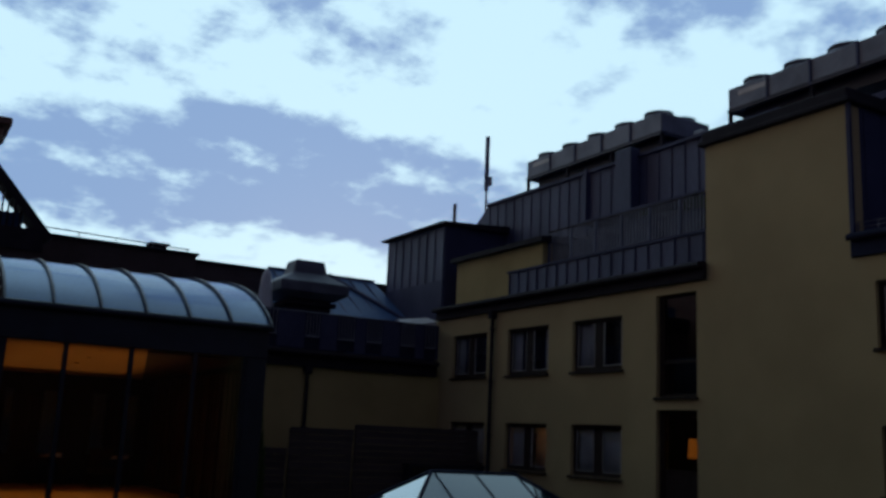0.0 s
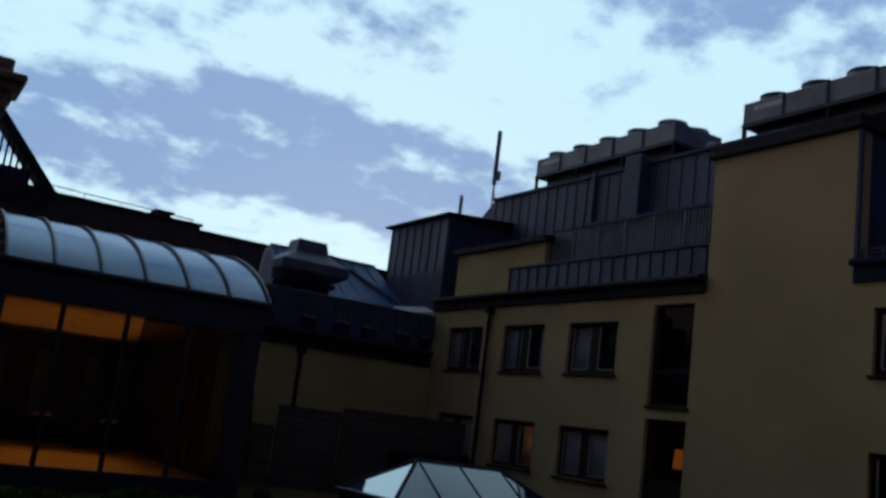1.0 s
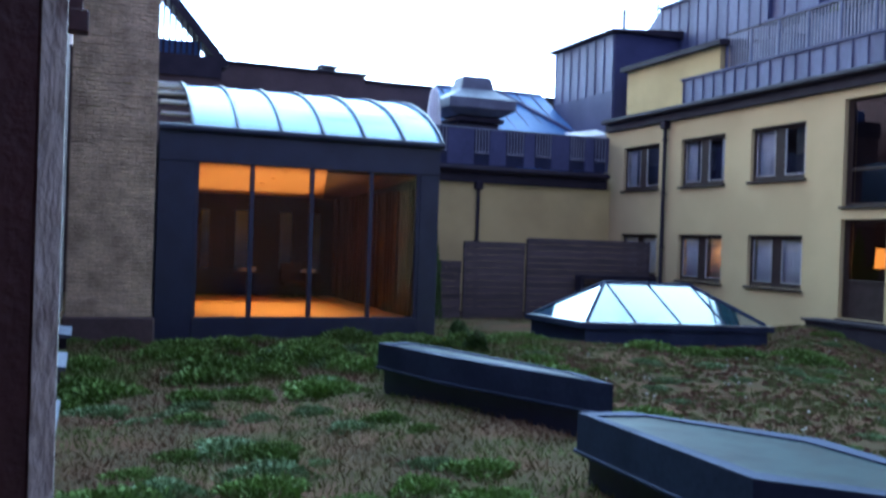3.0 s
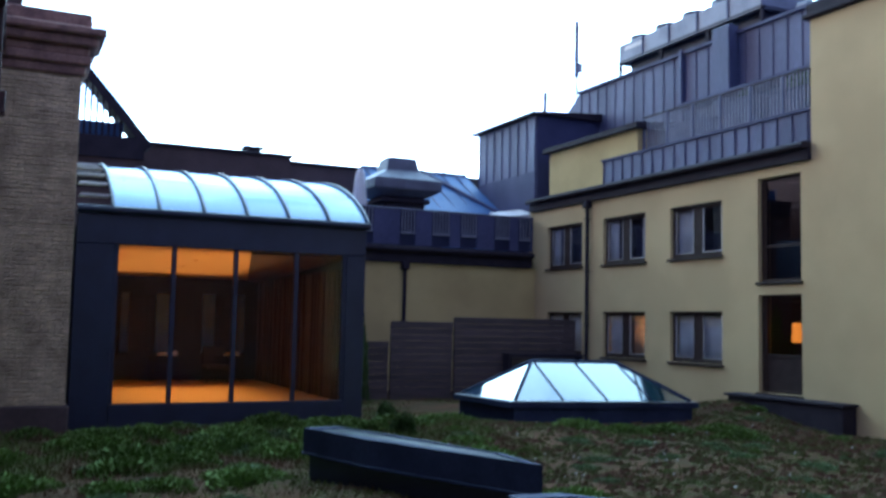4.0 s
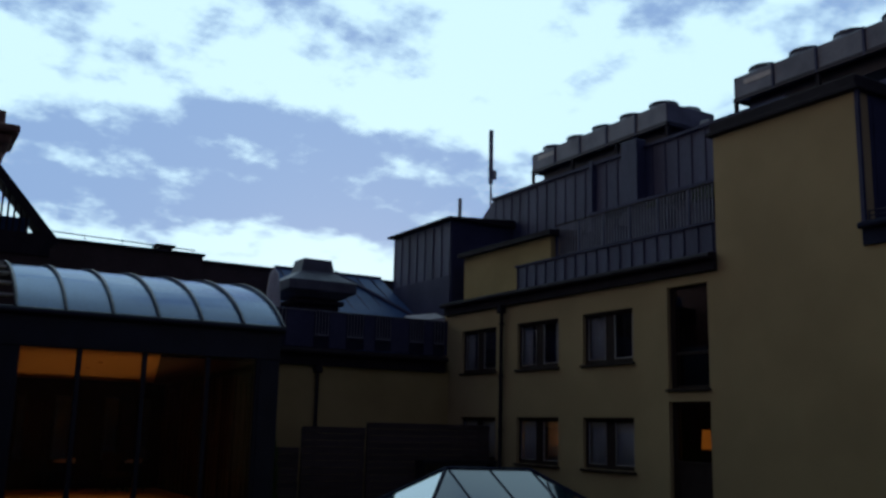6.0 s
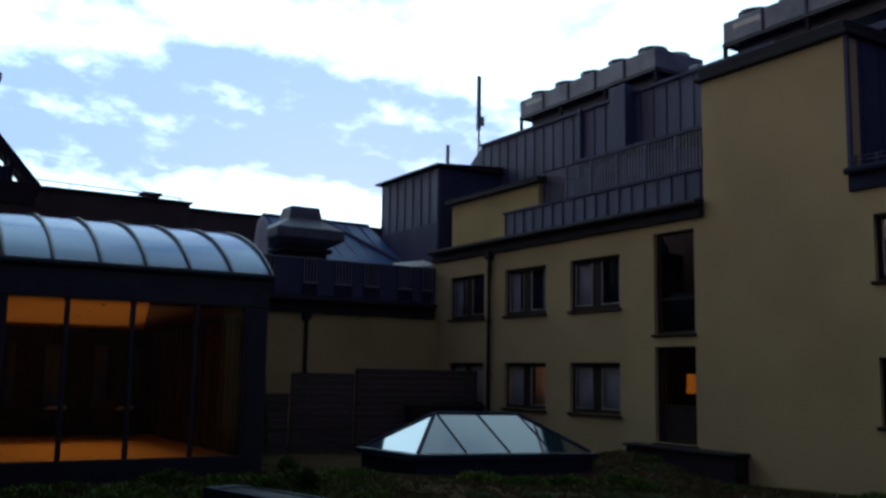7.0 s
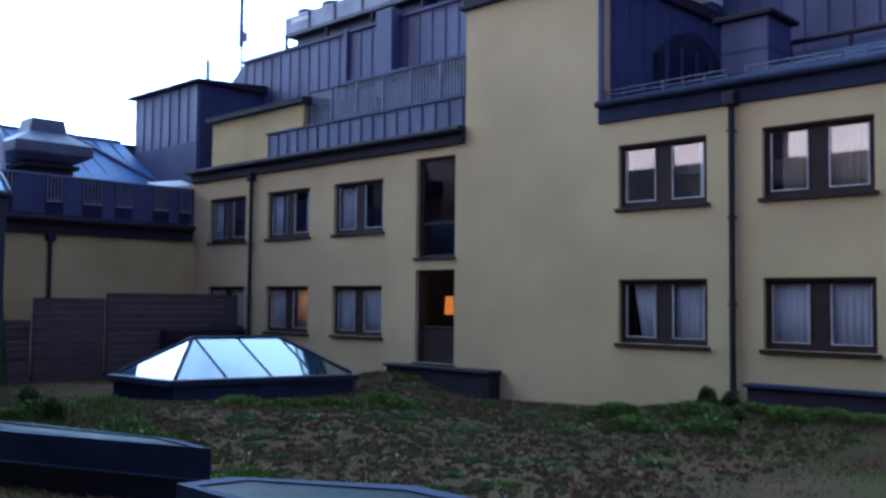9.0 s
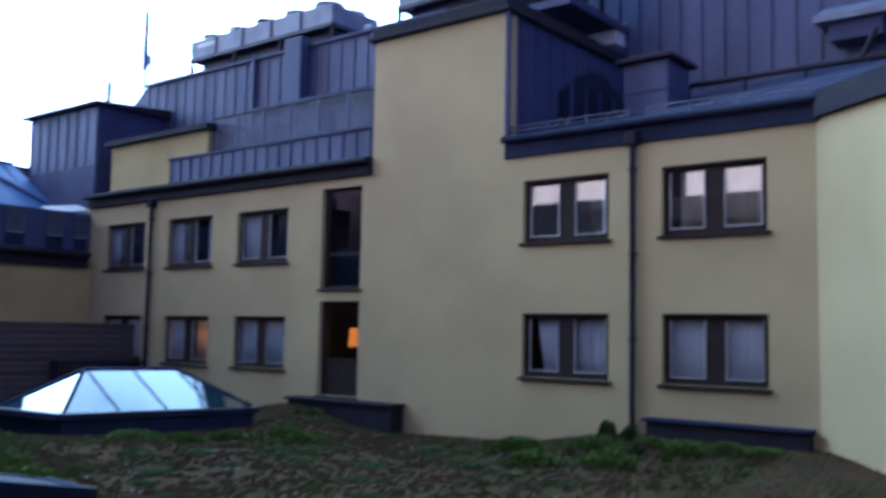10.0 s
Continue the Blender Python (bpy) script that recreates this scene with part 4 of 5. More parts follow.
# far brown building with a step in its roofline, and its railing
setting("wall_far", boxes((-2.0, 10.15, 36.0, 40, GZ, 8.15), (10.15, 30, 36.3, 40, GZ, 7.98)), M_FARWALL, "long brown wall of the building behind")
setting("roof_far", boxes((-2.0, 10.22, 35.85, 40, 8.15, 8.25), (10.22, 30, 36.15, 40, 7.98, 8.07), bevel=0.02), M_BROWN, "dark coping along the far roofline")
fr = thing("roof_handrail", "thin metal handrail along the far roof", "railing", (4.5, 36.2, 8.25))
part("top_rail", rod(bmesh.new(), (4.3, 36.2, 8.52), (9.9, 36.2, 8.40), 0.022, 6), M_POLE, fr)
for x in np.linspace(4.4, 9.8, 5):
    part("post", rod(bmesh.new(), (x, 36.2, 8.24), (x, 36.2, 8.5 - 0.02 * (x - 4.4)), 0.018, 6), M_POLE, fr)
cp = thing("roof_ventilator", "small capped ventilator on the far roof", "vent", (8.72, 36.4, 8.25))
part("body", boxes((8.45, 9.0, 36.2, 36.7, 8.25, 8.42), bevel=0.02), M_BROWN, cp)
part("cap", prism([(8.35, 36.1), (9.1, 36.1), (9.1, 36.8), (8.35, 36.8)], 8.42, 8.5), M_BROWN, cp)

# gable with upright slats behind the pillar
gb = thing("slatted_gable", "dark steep gable with a verge board and upright slats", "gable", (2, 34, 6.5))
a, b = Vector((1.25, 34, 11.62)), Vector((4.6, 34, 7.78))
n = Vector((b.z - a.z, 0, -(b.x - a.x))).normalized() * 0.3
bm = bmesh.new()
lo = [bm.verts.new(p) for p in (a, b, b + n, a + n)]
hi = [bm.verts.new(p.co + Vector((0, 1.2, 0))) for p in lo]
bm.faces.new(lo)
bm.faces.new(hi[::-1])
for i in range(4):
    bm.faces.new((lo[i], hi[i], hi[(i + 1) % 4], lo[(i + 1) % 4]))
part("verge_board", bm, M_BROWN, gb)
for i in range(12):
    x = 1.3 + i * 0.2
    top = a.z + (x - a.x) / (b.x - a.x) * (b.z - a.z) - 0.35
    part("slat", boxes((x - 0.035, x + 0.035, 34.1, 34.2, 7.6, top)), M_BROWN, gb)
part("tie_beam", boxes((0.0, 4.3, 33.9, 34.6, 7.2, 7.95)), M_BROWN, gb)
part("wall", boxes((0.0, 4.3, 34.0, 34.5, GZ, 7.2)), M_FARWALL, gb, "brown wall under the gable")
part("glazing", boxes((0.6, 3.6, 34.3, 34.32, 7.9, 8.5)), M_ZINC_ROOF, gb, "pale band behind the slats")

# ---------------------------------------------------------------- glazed pavilion
GX0, GX1 = 1.25, 7.02
PANES = [1.98, 3.06, 4.27, 5.52, 6.56]
ZB, ZT = 0.10, 3.08
BACK = 25.9
setting("pavilion_floor", boxes((GX0, GX1, HY + 0.12, BACK, -0.1, 0.06)), M_TIMBER, "warm lit timber floor of the pavilion")
def ceiling_z(y):
    return 3.1 - 0.29 * (y - HY) / (BACK - HY)


def sloped(outline, drop, thick):
    """A board following the pavilion's falling ceiling, drop below it."""
    bm = bmesh.new()
    lo = [bm.verts.new((x, y, ceiling_z(y) - drop)) for x, y in outline]
    hi = [bm.verts.new((x, y, ceiling_z(y) - drop + thick)) for x, y in outline]
    n = len(lo)
    bm.faces.new(hi)
    bm.faces.new(lo[::-1])
    for i in range(n):
        bm.faces.new((lo[i], lo[(i + 1) % n], hi[(i + 1) % n], hi[i]))
    return bm


setting("pavilion_ceiling", sloped([(GX0, HY + 0.12), (GX1, HY + 0.12), (GX1, BACK), (GX0, BACK)], 0.0, 0.1), M_CEIL, "warm lit board ceiling falling gently to the back")
setting("pavilion_soffit", sloped([(4.6, HY + 0.12), (6.9, HY + 0.12), (6.9, BACK), (6.2, BACK)], 0.04, 0.035), M_SLAT, "dark timber soffit beside the slatted wall")
setting("pavilion_wall_west", boxes((GX0 - 0.15, GX0, HY + 0.1, BACK, -0.3, 3.4)), M_PAVWALL, "near-black side wall of the pavilion, shade put into its colour")
setting("pavilion_wall_east", boxes((GX1 - 0.08, GX1, HY + 0.1, BACK, -0.6, 3.75)), M_BLACKMETAL, "dark outer side wall of the pavilion")
setting("pavilion_wall_back", pierced("y", BACK, BACK + 0.2, GX0, GX1, -0.1, 3.1, [(2.95, 4.15, 0.85, 2.3), (4.95, 6.1, 0.85, 2.3)]), M_PAVWALL, "near-black back wall with two window openings, shade put into its colour")
for x0, x1 in ((2.95, 4.15), (4.95, 6.1)):
    w = thing("window_12", "dark window between pale curtains in the pavilion's back wall", "window", ((x0 + x1) / 2, BACK, 0.85), kind="structure")
    part("window_frame", boxes((x0, x1, BACK + 0.05, BACK + 0.1, 0.85, 0.91), (x0, x1, BACK + 0.05, BACK + 0.1, 2.24, 2.3), (x0, x0 + 0.06, BACK + 0.05, BACK + 0.1, 0.91, 2.24), (x1 - 0.06, x1, BACK + 0.05, BACK + 0.1, 0.91, 2.24)), M_FRAME, w)
    part("mullion", boxes(((x0 + x1) / 2 - 0.03, (x0 + x1) / 2 + 0.03, BACK + 0.05, BACK + 0.1, 0.91, 2.24)), M_FRAME, w)
    # opaque near-black sheet stands for the dark behind the glass
    part("pane", boxes((x0 + 0.06, x1 - 0.06, BACK + 0.1, BACK + 0.11, 0.91, 2.24)), M_ROOM, w, "near-black sheet standing for the darkness behind the glass")


def drape(x0, x1):
    """A gathered curtain hanging against the pavilion's back wall."""
    bm = bmesh.new()
    n = 24
    top = [bm.verts.new((x0 + (x1 - x0) * i / n, BACK - 0.07 + 0.03 * math.sin(i * 1.7), 2.36)) for i in range(n + 1)]
    low = [bm.verts.new((x0 + (x1 - x0) * i / n, BACK - 0.07 + 0.04 * math.sin(i * 1.7 + 0.2), 0.80)) for i in range(n + 1)]
    for i in range(n):
        bm.faces.new((low[i], low[i + 1], top[i + 1], top[i]))
    bmesh.ops.solidify(bm, geom=list(bm.faces), thickness=0.006)
    tagged(part("curtain", bm, M_BLIND, smooth=True), "pale blue-grey curtain beside the pavilion's back window", "curtain", "pavilion curtains")


for x0, x1 in ((2.88, 3.08), (3.78, 4.16), (5.0, 5.32), (5.82, 6.12)):
    drape(x0, x1)

front = thing("pavilion_front", "black metal frame of the glazed pavilion front", "glazed front", ((GX0 + GX1) / 2, HY, GZ), kind="structure")
part("left_panel", boxes((GX0, PANES[0] - 0.03, HY - 0.02, HY + 0.12, GZ - 0.2, 3.1), bevel=0.01), M_BLACKMETAL, front)
part("right_post", boxes((PANES[-1] + 0.03, GX1, HY - 0.02, HY + 0.12, GZ - 0.2, 3.1), bevel=0.01), M_BLACKMETAL, front)
part("fascia", boxes((GX0, GX1, HY - 0.03, HY + 0.14, 3.1, 3.72), bevel=0.01), M_BLACKMETAL, front)
part("bottom_sill", boxes((PANES[0] - 0.03, PANES[-1] + 0.03, HY - 0.04, HY + 0.12, GZ - 0.2, ZB - 0.02), bevel=0.01), M_BLACKMETAL, front)
for x in PANES:
    part("mullion", boxes((x - 0.045, x + 0.045, HY, HY + 0.1, ZB - 0.02, ZT + 0.02), bevel=0.008), M_BLACKMETAL, front)
for x0, x1 in zip(PANES, PANES[1:]):
    o = part("pane", boxes((x0 + 0.045, x1 - 0.045, HY + 0.045, HY + 0.055, ZB, ZT)), M_GLASS_PAV, front)
    o.visible_shadow = False
part("gutter", rod(bmesh.new(), (GX0, HY - 0.1, 3.74), (GX1 + 0.05, HY - 0.1, 3.74), 0.075, 10), M_BLACKMETAL, front)

# slatted timber wall inside
sl = thing("slatted_wall", "red-brown upright timber slats lining the pavilion wall", "wall cladding", (6.6, 22, 0.06))
# near-black backing paints the shade between the slats
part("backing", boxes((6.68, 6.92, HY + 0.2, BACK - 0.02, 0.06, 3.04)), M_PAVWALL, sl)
proto = None
for i in range(45):
    y = HY + 0.25 + i * 0.155
    if proto is None:
        proto = part("slat", boxes((6.50, 6.66, y, y + 0.11, 0.06, 2.80)), M_SLAT, sl)
        y_first = y
    else:
        o = new("slat", proto.data)
        o.parent, o.matrix_parent_inverse = sl, proto.matrix_parent_inverse
        o.matrix_basis = Matrix.Translation((random.uniform(-0.05, 0.03), y - y_first, 0))

# dark furniture silhouettes in the pavilion
def lounge_chair(x, y, turn):
    c = thing("lounge_chair", "dark upholstered chair standing in the pavilion", "chair", (x, y, 0.06), group="pavilion chairs")
    part("seat", boxes((x - 0.3, x + 0.3, y - 0.3, y + 0.3, 0.38, 0.52), bevel=0.03), M_ROOM, c)
    part("backrest", boxes((x - 0.3, x + 0.3, y + 0.22, y + 0.34, 0.5, 1.0), bevel=0.03), M_ROOM, c)
    for sx in (-0.26, 0.26):
        for sy in (-0.26, 0.26):
            part("leg", boxes((x + sx - 0.02, x + sx + 0.02, y + sy - 0.02, y + sy + 0.02, 0.06, 0.38)), M_FRAME, c)


lounge_chair(5.2, 24.9, 0)
def laid_table(x, y):
    t = thing("side_table", "small dark table with a folded white cloth on it", "table", (x, y, 0.06), group="pavilion tables")
    part("tabletop", boxes((x - 0.4, x + 0.4, y - 0.3, y + 0.3, 0.70, 0.74), bevel=0.01), M_PANEL, t)
    for sx in (-0.36, 0.32):
        for sy in (-0.26, 0.22):
            part("leg", boxes((x + sx, x + sx + 0.04, y + sy, y + sy + 0.04, 0.06, 0.70)), M_FRAME, t)
    c = part("folded_cloth", prism([(x - 0.16, y - 0.2), (x + 0.26, y - 0.24), (x + 0.22, y + 0.12), (x - 0.2, y + 0.1)], 0.744, [0.77, 0.86, 0.84, 0.79]), M_WHITE)
    tagged(c, "folded white cloth lying on the dark side table", "cloth", "table cloths")


laid_table(5.6, 25.3)
laid_table(4.0, 25.4)

# added unseen area lamps warm the pavilion; the unlit ceiling discs are added too
for i, y in enumerate((19.7, 21.1, 22.5)):
    c = ceiling_z(y)
    dl = thing("ceiling_disc", "small added ceiling-coloured disc in the pavilion ceiling, giving no light", "lamp", (3.9, y, c), group="pavilion lights")
    part("rim", rod(bmesh.new(), (3.9, y, c - 0.015), (3.9, y, c + 0.02), 0.06, 16), M_CEIL, dl)
    part("disc_face", rod(bmesh.new(), (3.9, y, c - 0.022), (3.9, y, c - 0.012), 0.045, 16), M_CEIL, dl)
    la = new("floor_fill", bpy.data.lights.new("floor_fill", "AREA"))
    la.data.shape, la.data.size, la.data.size_y = "RECTANGLE", 3.2, 1.4
    la.data.spread = radians(45)
    la.data.energy, la.data.color = 7.6, (1.0, 0.58, 0.19)
    la.matrix_world = look((3.7, y, 2.86), (3.7, y, 0))
# added upward fill lamp, unseen in mid-room, to brighten the ceiling
up = new("ceiling_fill", bpy.data.lights.new("ceiling_fill", "AREA"))
up.data.shape, up.data.size, up.data.size_y = "RECTANGLE", 3.4, 5.4
up.data.spread = radians(100)
up.data.energy, up.data.color = 17.0, (1.0, 0.57, 0.18)
up.matrix_world = look((3.8, 22.0, 2.3), (3.8, 22.0, 4.0))

# quarter-barrel glazed roof
def barrel():
    v = thing("barrel_roof", "curved blue-grey glazed roof with dark ribs over the pavilion", "roof", ((GX0 + GX1) / 2, HY, 3.75), kind="structure")

    def at(k, lift=0.0):
        t0 = 0.42
        t = t0 + (math.pi / 2 - t0) * k
        return HY - 0.12 + 5.2 * (1 - math.cos(t) / math.cos(t0)), 3.78 + lift + 1.42 * (math.sin(t) - math.sin(t0)) / (1 - math.sin(t0))

    xs = np.linspace(GX0 + 0.62, GX1, 7)
    for x0, x1 in zip(xs, xs[1:]):
        bm = bmesh.new()
        rows = []
        for k in range(13):
            y, z = at(k / 12)
            rows.append([bm.verts.new((x, y, z)) for x in (x0, x1)] + [bm.verts.new((x, y + 0.02, z - 0.03)) for x in (x0, x1)])
        for p, q in zip(rows, rows[1:]):
            bm.faces.new((p[0], p[1], q[1], q[0]))
            bm.faces.new((p[2], q[2], q[3], p[3]))
        o = part("roof_pane", bm, M_VAULT, v, "", smooth=True)
    for x in xs:
        bm = bmesh.new()
        prev = None
        for k in range(13):
            y, z = at(k / 12, 0.03)
            y2, z2 = at(k / 12, -0.06)
            row = [bm.verts.new((x + s, yy, zz)) for s in (-0.024, 0.024) for yy, zz in ((y - 0.03, z + 0.02), (y2 + 0.02, z2))]
            if prev:
                for i, j in ((0, 1), (1, 3), (3, 2), (2, 0)):
                    bm.faces.new((prev[i], prev[j], row[j], row[i]))
            prev = row
        part("rib", bm, M_BLACKMETAL, v)
    for k in range(6):
        y, z = at(0.1 + k * 0.13)
        part("louvre", boxes((GX0 + 0.05, GX0 + 0.58, y - 0.02, y + 0.42, z, z + 0.03)), M_WHITE, v, "short stepped white louvre")
    # closed end and back of the roof
    bm = bmesh.new()
    ys = [at(k / 12) for k in range(13)]
    f = [bm.verts.new((GX1 - 0.01, y, z)) for y, z in ys] + [bm.verts.new((GX1 - 0.01, ys[-1][0] + 4, ys[-1][1])), bm.verts.new((GX1 - 0.01, ys[-1][0] + 4, 3.2)), bm.verts.new((GX1 - 0.01, ys[0][0], 3.72))]
    bm.faces.new(f)
    part("end_cheek", bm, M_BLACKMETAL, v)
    part("flat_roof", boxes((GX0, GX1 - 0.02, ys[-1][0], BACK + 0.2, 5.1, 5.17)), M_ZINC_DARK, v)


barrel()

# ---------------------------------------------------------------- brick pillar and own building
def pillar():
    p = thing("brick_pillar", "tall weathered sandy brick pillar with a moulded stone cap", "pillar", (0.45, 18.5, GZ))
    x0, x1, y0, y1 = -0.32, 1.18, 18.15, 18.95
    part("core", boxes((x0 + 0.02, x1 - 0.02, y0 + 0.02, y1, GZ - 0.2, 6.15)), M_MORTAR, p)
    part("plinth", boxes((x0 - 0.05, x1 + 0.05, y0 - 0.06, y1, GZ - 0.2, 0.12), bevel=0.03), M_FARWALL, p, "dark brown plinth")
    for zz0, zz1, o in ((6.1, 6.28, 0.06), (6.28, 6.46, 0.14), (6.46, 6.62, 0.10), (6.62, 6.80, 0.24), (6.80, 6.95, 0.36), (6.95, 7.25, 0.12)):
        part("cap_course", boxes((x0 - o, x1 + o, y0 - o, y1 + o, zz0, zz1), bevel=0.03), M_CORNICE, p)
    return p, x0, x1, y0, y1


PILLAR = pillar()
hole = [(-0.9, 1.3, 0.85, 2.6)]
setting("wall_west", pierced("x", -0.42, -0.85, -12.0, 18.1, GZ - 0.3, 6.4, hole), M_OWNWALL, "dark red rendered wall of the building with the open window")
setting("wall_west_back", boxes((-6, -5.9, -12.0, 18.1, GZ, 6.4)), M_ROOM, "inner wall of the room behind the window")
setting("room_west_floor", boxes((-5.9, -0.85, -12, 18.1, -0.1, 0.1)), M_ROOM, "floor of the room behind the window")
setting("roof_west", boxes((-8.0, -0.12, -12.2, 18.0, 6.4, 6.55), (-8.0, -0.3, -12.2, 18.0, 6.55, 7.0)), M_REDWOOD, "dark red boarded eave of the near building")

# unseen wall added behind the camera to darken the pavilion's reflections
setting("added_wall_south", boxes((-0.85, 20.0, -7.4, -7.0, GZ - 0.3, 6.4)), M_OWNWALL, "added unseen dark wall that blocks low sky from the pavilion glass")

cs = thing("window_casement", "open dark red casement with flaking pale edge", "window", (-0.2, 1.3, 0.9))
for nm, bm, m in (
    ("stile", boxes((-0.135, -0.040, 1.30, 1.345, 0.9, 2.62), bevel=0.004), M_REDWOOD),
    ("edge_strip", prism([(-0.0395, 1.296), (-0.008, 1.296), (-0.008, 1.318), (-0.0395, 1.318)], 0.9, 2.62), M_FLAKED),
    ("hinge_stile", boxes((-0.42, -0.35, 1.30, 1.345, 0.9, 2.62), bevel=0.004), M_REDWOOD),
    ("top_bar", boxes((-0.35, -0.135, 1.30, 1.345, 2.5, 2.62)), M_REDWOOD),
    ("bottom_bar", boxes((-0.35, -0.135, 1.30, 1.345, 0.9, 1.02)), M_REDWOOD),
    ("lower_panel", boxes((-0.35, -0.135, 1.31, 1.335, 1.02, 2.5)), M_REDWOOD),
):
    o = part(nm, bm, m, cs)
for k, (y, zb) in enumerate(((7.4, 0.3), (10.5, 0.3), (13.5, 0.3))):
    s = thing("window_ledge", "blue-grey sheet-metal sill on the dark red wall", "sill", (-0.3, y, zb), group="wall sills")
    part("sheet", prism([(-0.42, y - 0.6), (-0.14, y - 0.6), (-0.14, y + 0.6), (-0.42, y + 0.6)], zb, [zb + 0.07, zb + 0.04, zb + 0.04, zb + 0.07]), M_SILL, s)
    part("bracket", boxes((-0.42, -0.2, y - 0.04, y + 0.04, zb - 0.2, zb)), M_BROWN, s)
br = thing("eave_bracket", "dark red timber bracket under the eave", "bracket", (-0.2, 15.6, 5.2))
part("post", boxes((-0.42, -0.14, 15.5, 15.75, 5.1, 6.4), bevel=0.01), M_REDWOOD, br)
part("foot", boxes((-0.42, -0.05, 15.45, 15.8, 4.75, 5.1), bevel=0.02), M_REDWOOD, br)
setting("roof_west_upper", boxes((-8.0, -0.6, -12.0, 18.15, 7.02, 7.45)), M_REDROOF, "dull red tiled roof of the near building")
# hidden block added to cut the reflected sky in the upper windows
setting("added_hall_block", boxes((-8.0, -0.6, 18.95, 28.9, GZ, 7.6)), M_OWNWALL, "added hidden dark block that sets the skyline reflected in the windows")
setting("wall_west_gable", boxes((-6, 0.12, 18.2, 18.9, 7.25, 9.6)), M_REDWOOD, "dark boarded gable end above the pillar")
# unseen roof mass added as a dark red reflection for the stair windows
setting("added_hall_roof", prism([(-9, 29.0), (-0.8, 29.0), (-0.8, 46), (-9, 46)], GZ, [14, 10.5, 10.5, 14]), M_REDROOF, "added unseen dull red roof mass, reflected in the stair windows")

# ---------------------------------------------------------------- fence
def fence(x0, x1, y, top, label):
    f = thing("board_fence", label, "fence", ((x0 + x1) / 2, y, GZ), group="board fences")
    z, i = GZ - 0.05, 0
    n = round((top - z) / 0.19)
    h = (top - z) / n
    for i in range(n):
        part("board", boxes((x0 + random.uniform(0, 0.02), x1 - random.uniform(0, 0.02), y + random.uniform(-0.008, 0.008), y + 0.03, z + i * h, z + (i + 1) * h - 0.007), bevel=0.004), M_FENCE, f)
    for x in np.linspace(x0 + 0.06, x1 - 0.06, max(2, round((x1 - x0) / 1.9) + 1)):
        part("post", boxes((x - 0.045, x + 0.045, y + 0.03, y + 0.12, GZ - 0.3, top - 0.03)), M_FENCE, f)


fence(12.68, 17.1, 26.0, 1.92, "tall weathered horizontal-board fence panel")
fence(10.6, 12.64, 26.04, 1.76, "weathered horizontal-board fence panel one step lower")
fence(7.2, 10.56, 26.1, 1.15, "low dark weathered board fence")
setting("fence_beam", boxes((14.3, 17.0, 25.4, 25.9, 0.72, 0.82), (14.3, 14.4, 25.45, 25.85, GZ, 0.72), (16.9, 17.0, 25.45, 25.85, GZ, 0.72)), M_BROWN, "dark plank shelf in front of the fence")

# ---------------------------------------------------------------- roof lights on the planted roof
def hip_skylight():
    s = thing("hip_skylight", "hipped glass skylight with blue-grey bars on a dark kerb", "skylight", (12.7, 19.5, GZ))
    zr = -0.05
    foot = [Vector(p) for p in ((10.65, 18.9, zr), (15.2, 17.78, zr), (14.95, 20.2, zr), (10.45, 21.4, zr))]
    mid = sum(foot, Vector()) / 4

    def ring_at(k):
        return [(p + (mid - p).normalized() * k).to_2d() for p in foot]

    part("kerb", prism(ring_at(0.16), GZ - 0.2, zr - 0.12), M_CURB, s)
    part("rim", prism(ring_at(0.0), zr - 0.12, zr), M_CURB, s, "dark folded rim")
    part("bright_edge", prism(ring_at(0.03), zr, zr + 0.02), M_POLE, s, "thin bare metal edge under the glass")
    A, B, C, D_ = [Vector((*p, zr + 0.02)) for p in ring_at(0.2)]
    P, Q = Vector((11.77, 19.82, 0.84)), Vector((13.87, 19.31, 0.83))

    def pane(pts):
        bm = bmesh.new()
        nrm = (pts[1] - pts[0]).cross(pts[2] - pts[0]).normalized()
        if nrm.z < 0:
            nrm = -nrm
        up_ = [bm.verts.new(p + nrm * 0.012) for p in pts]
        dn = [bm.verts.new(p - nrm * 0.012) for p in pts]
        bm.faces.new(up_)
        bm.faces.new(dn[::-1])
        for i in range(len(pts)):
            bm.faces.new((up_[i], dn[i], dn[(i + 1) % len(pts)], up_[(i + 1) % len(pts)]))
        part("pane", bm, M_SKYLIGHT, s)

    def bar(a, b, r=0.04):
        bm = bmesh.new()
        rod(bm, a + Vector((0, 0, 0.01)), b + Vector((0, 0, 0.01)), r, 6)
        part("glazing_bar", bm, M_CURB, s)

    for lo0, lo1, hi0, hi1 in ((A, B, P, Q), (D_, C, P, Q)):
        lows = [lo0.lerp(lo1, k) for k in (0.0, 0.27, 0.52, 0.77, 1.0)]
        highs = [hi0, hi0.lerp(hi1, 0.02), hi0.lerp(hi1, 0.5), hi1, hi1]
        for i in range(4):
            pts = [lows[i], lows[i + 1], highs[i + 1]] + ([highs[i]] if (highs[i] - highs[i + 1]).length > 0.05 else [])
            pane(pts)
        for i in (1, 2, 3):
            bar(lows[i], highs[i], 0.03)
    pane([A, D_, P])
    pane([B, C, Q])
    for a, b in ((A, P), (D_, P), (B, Q), (C, Q), (P, Q)):
        bar(a, b, 0.05)


hip_skylight()


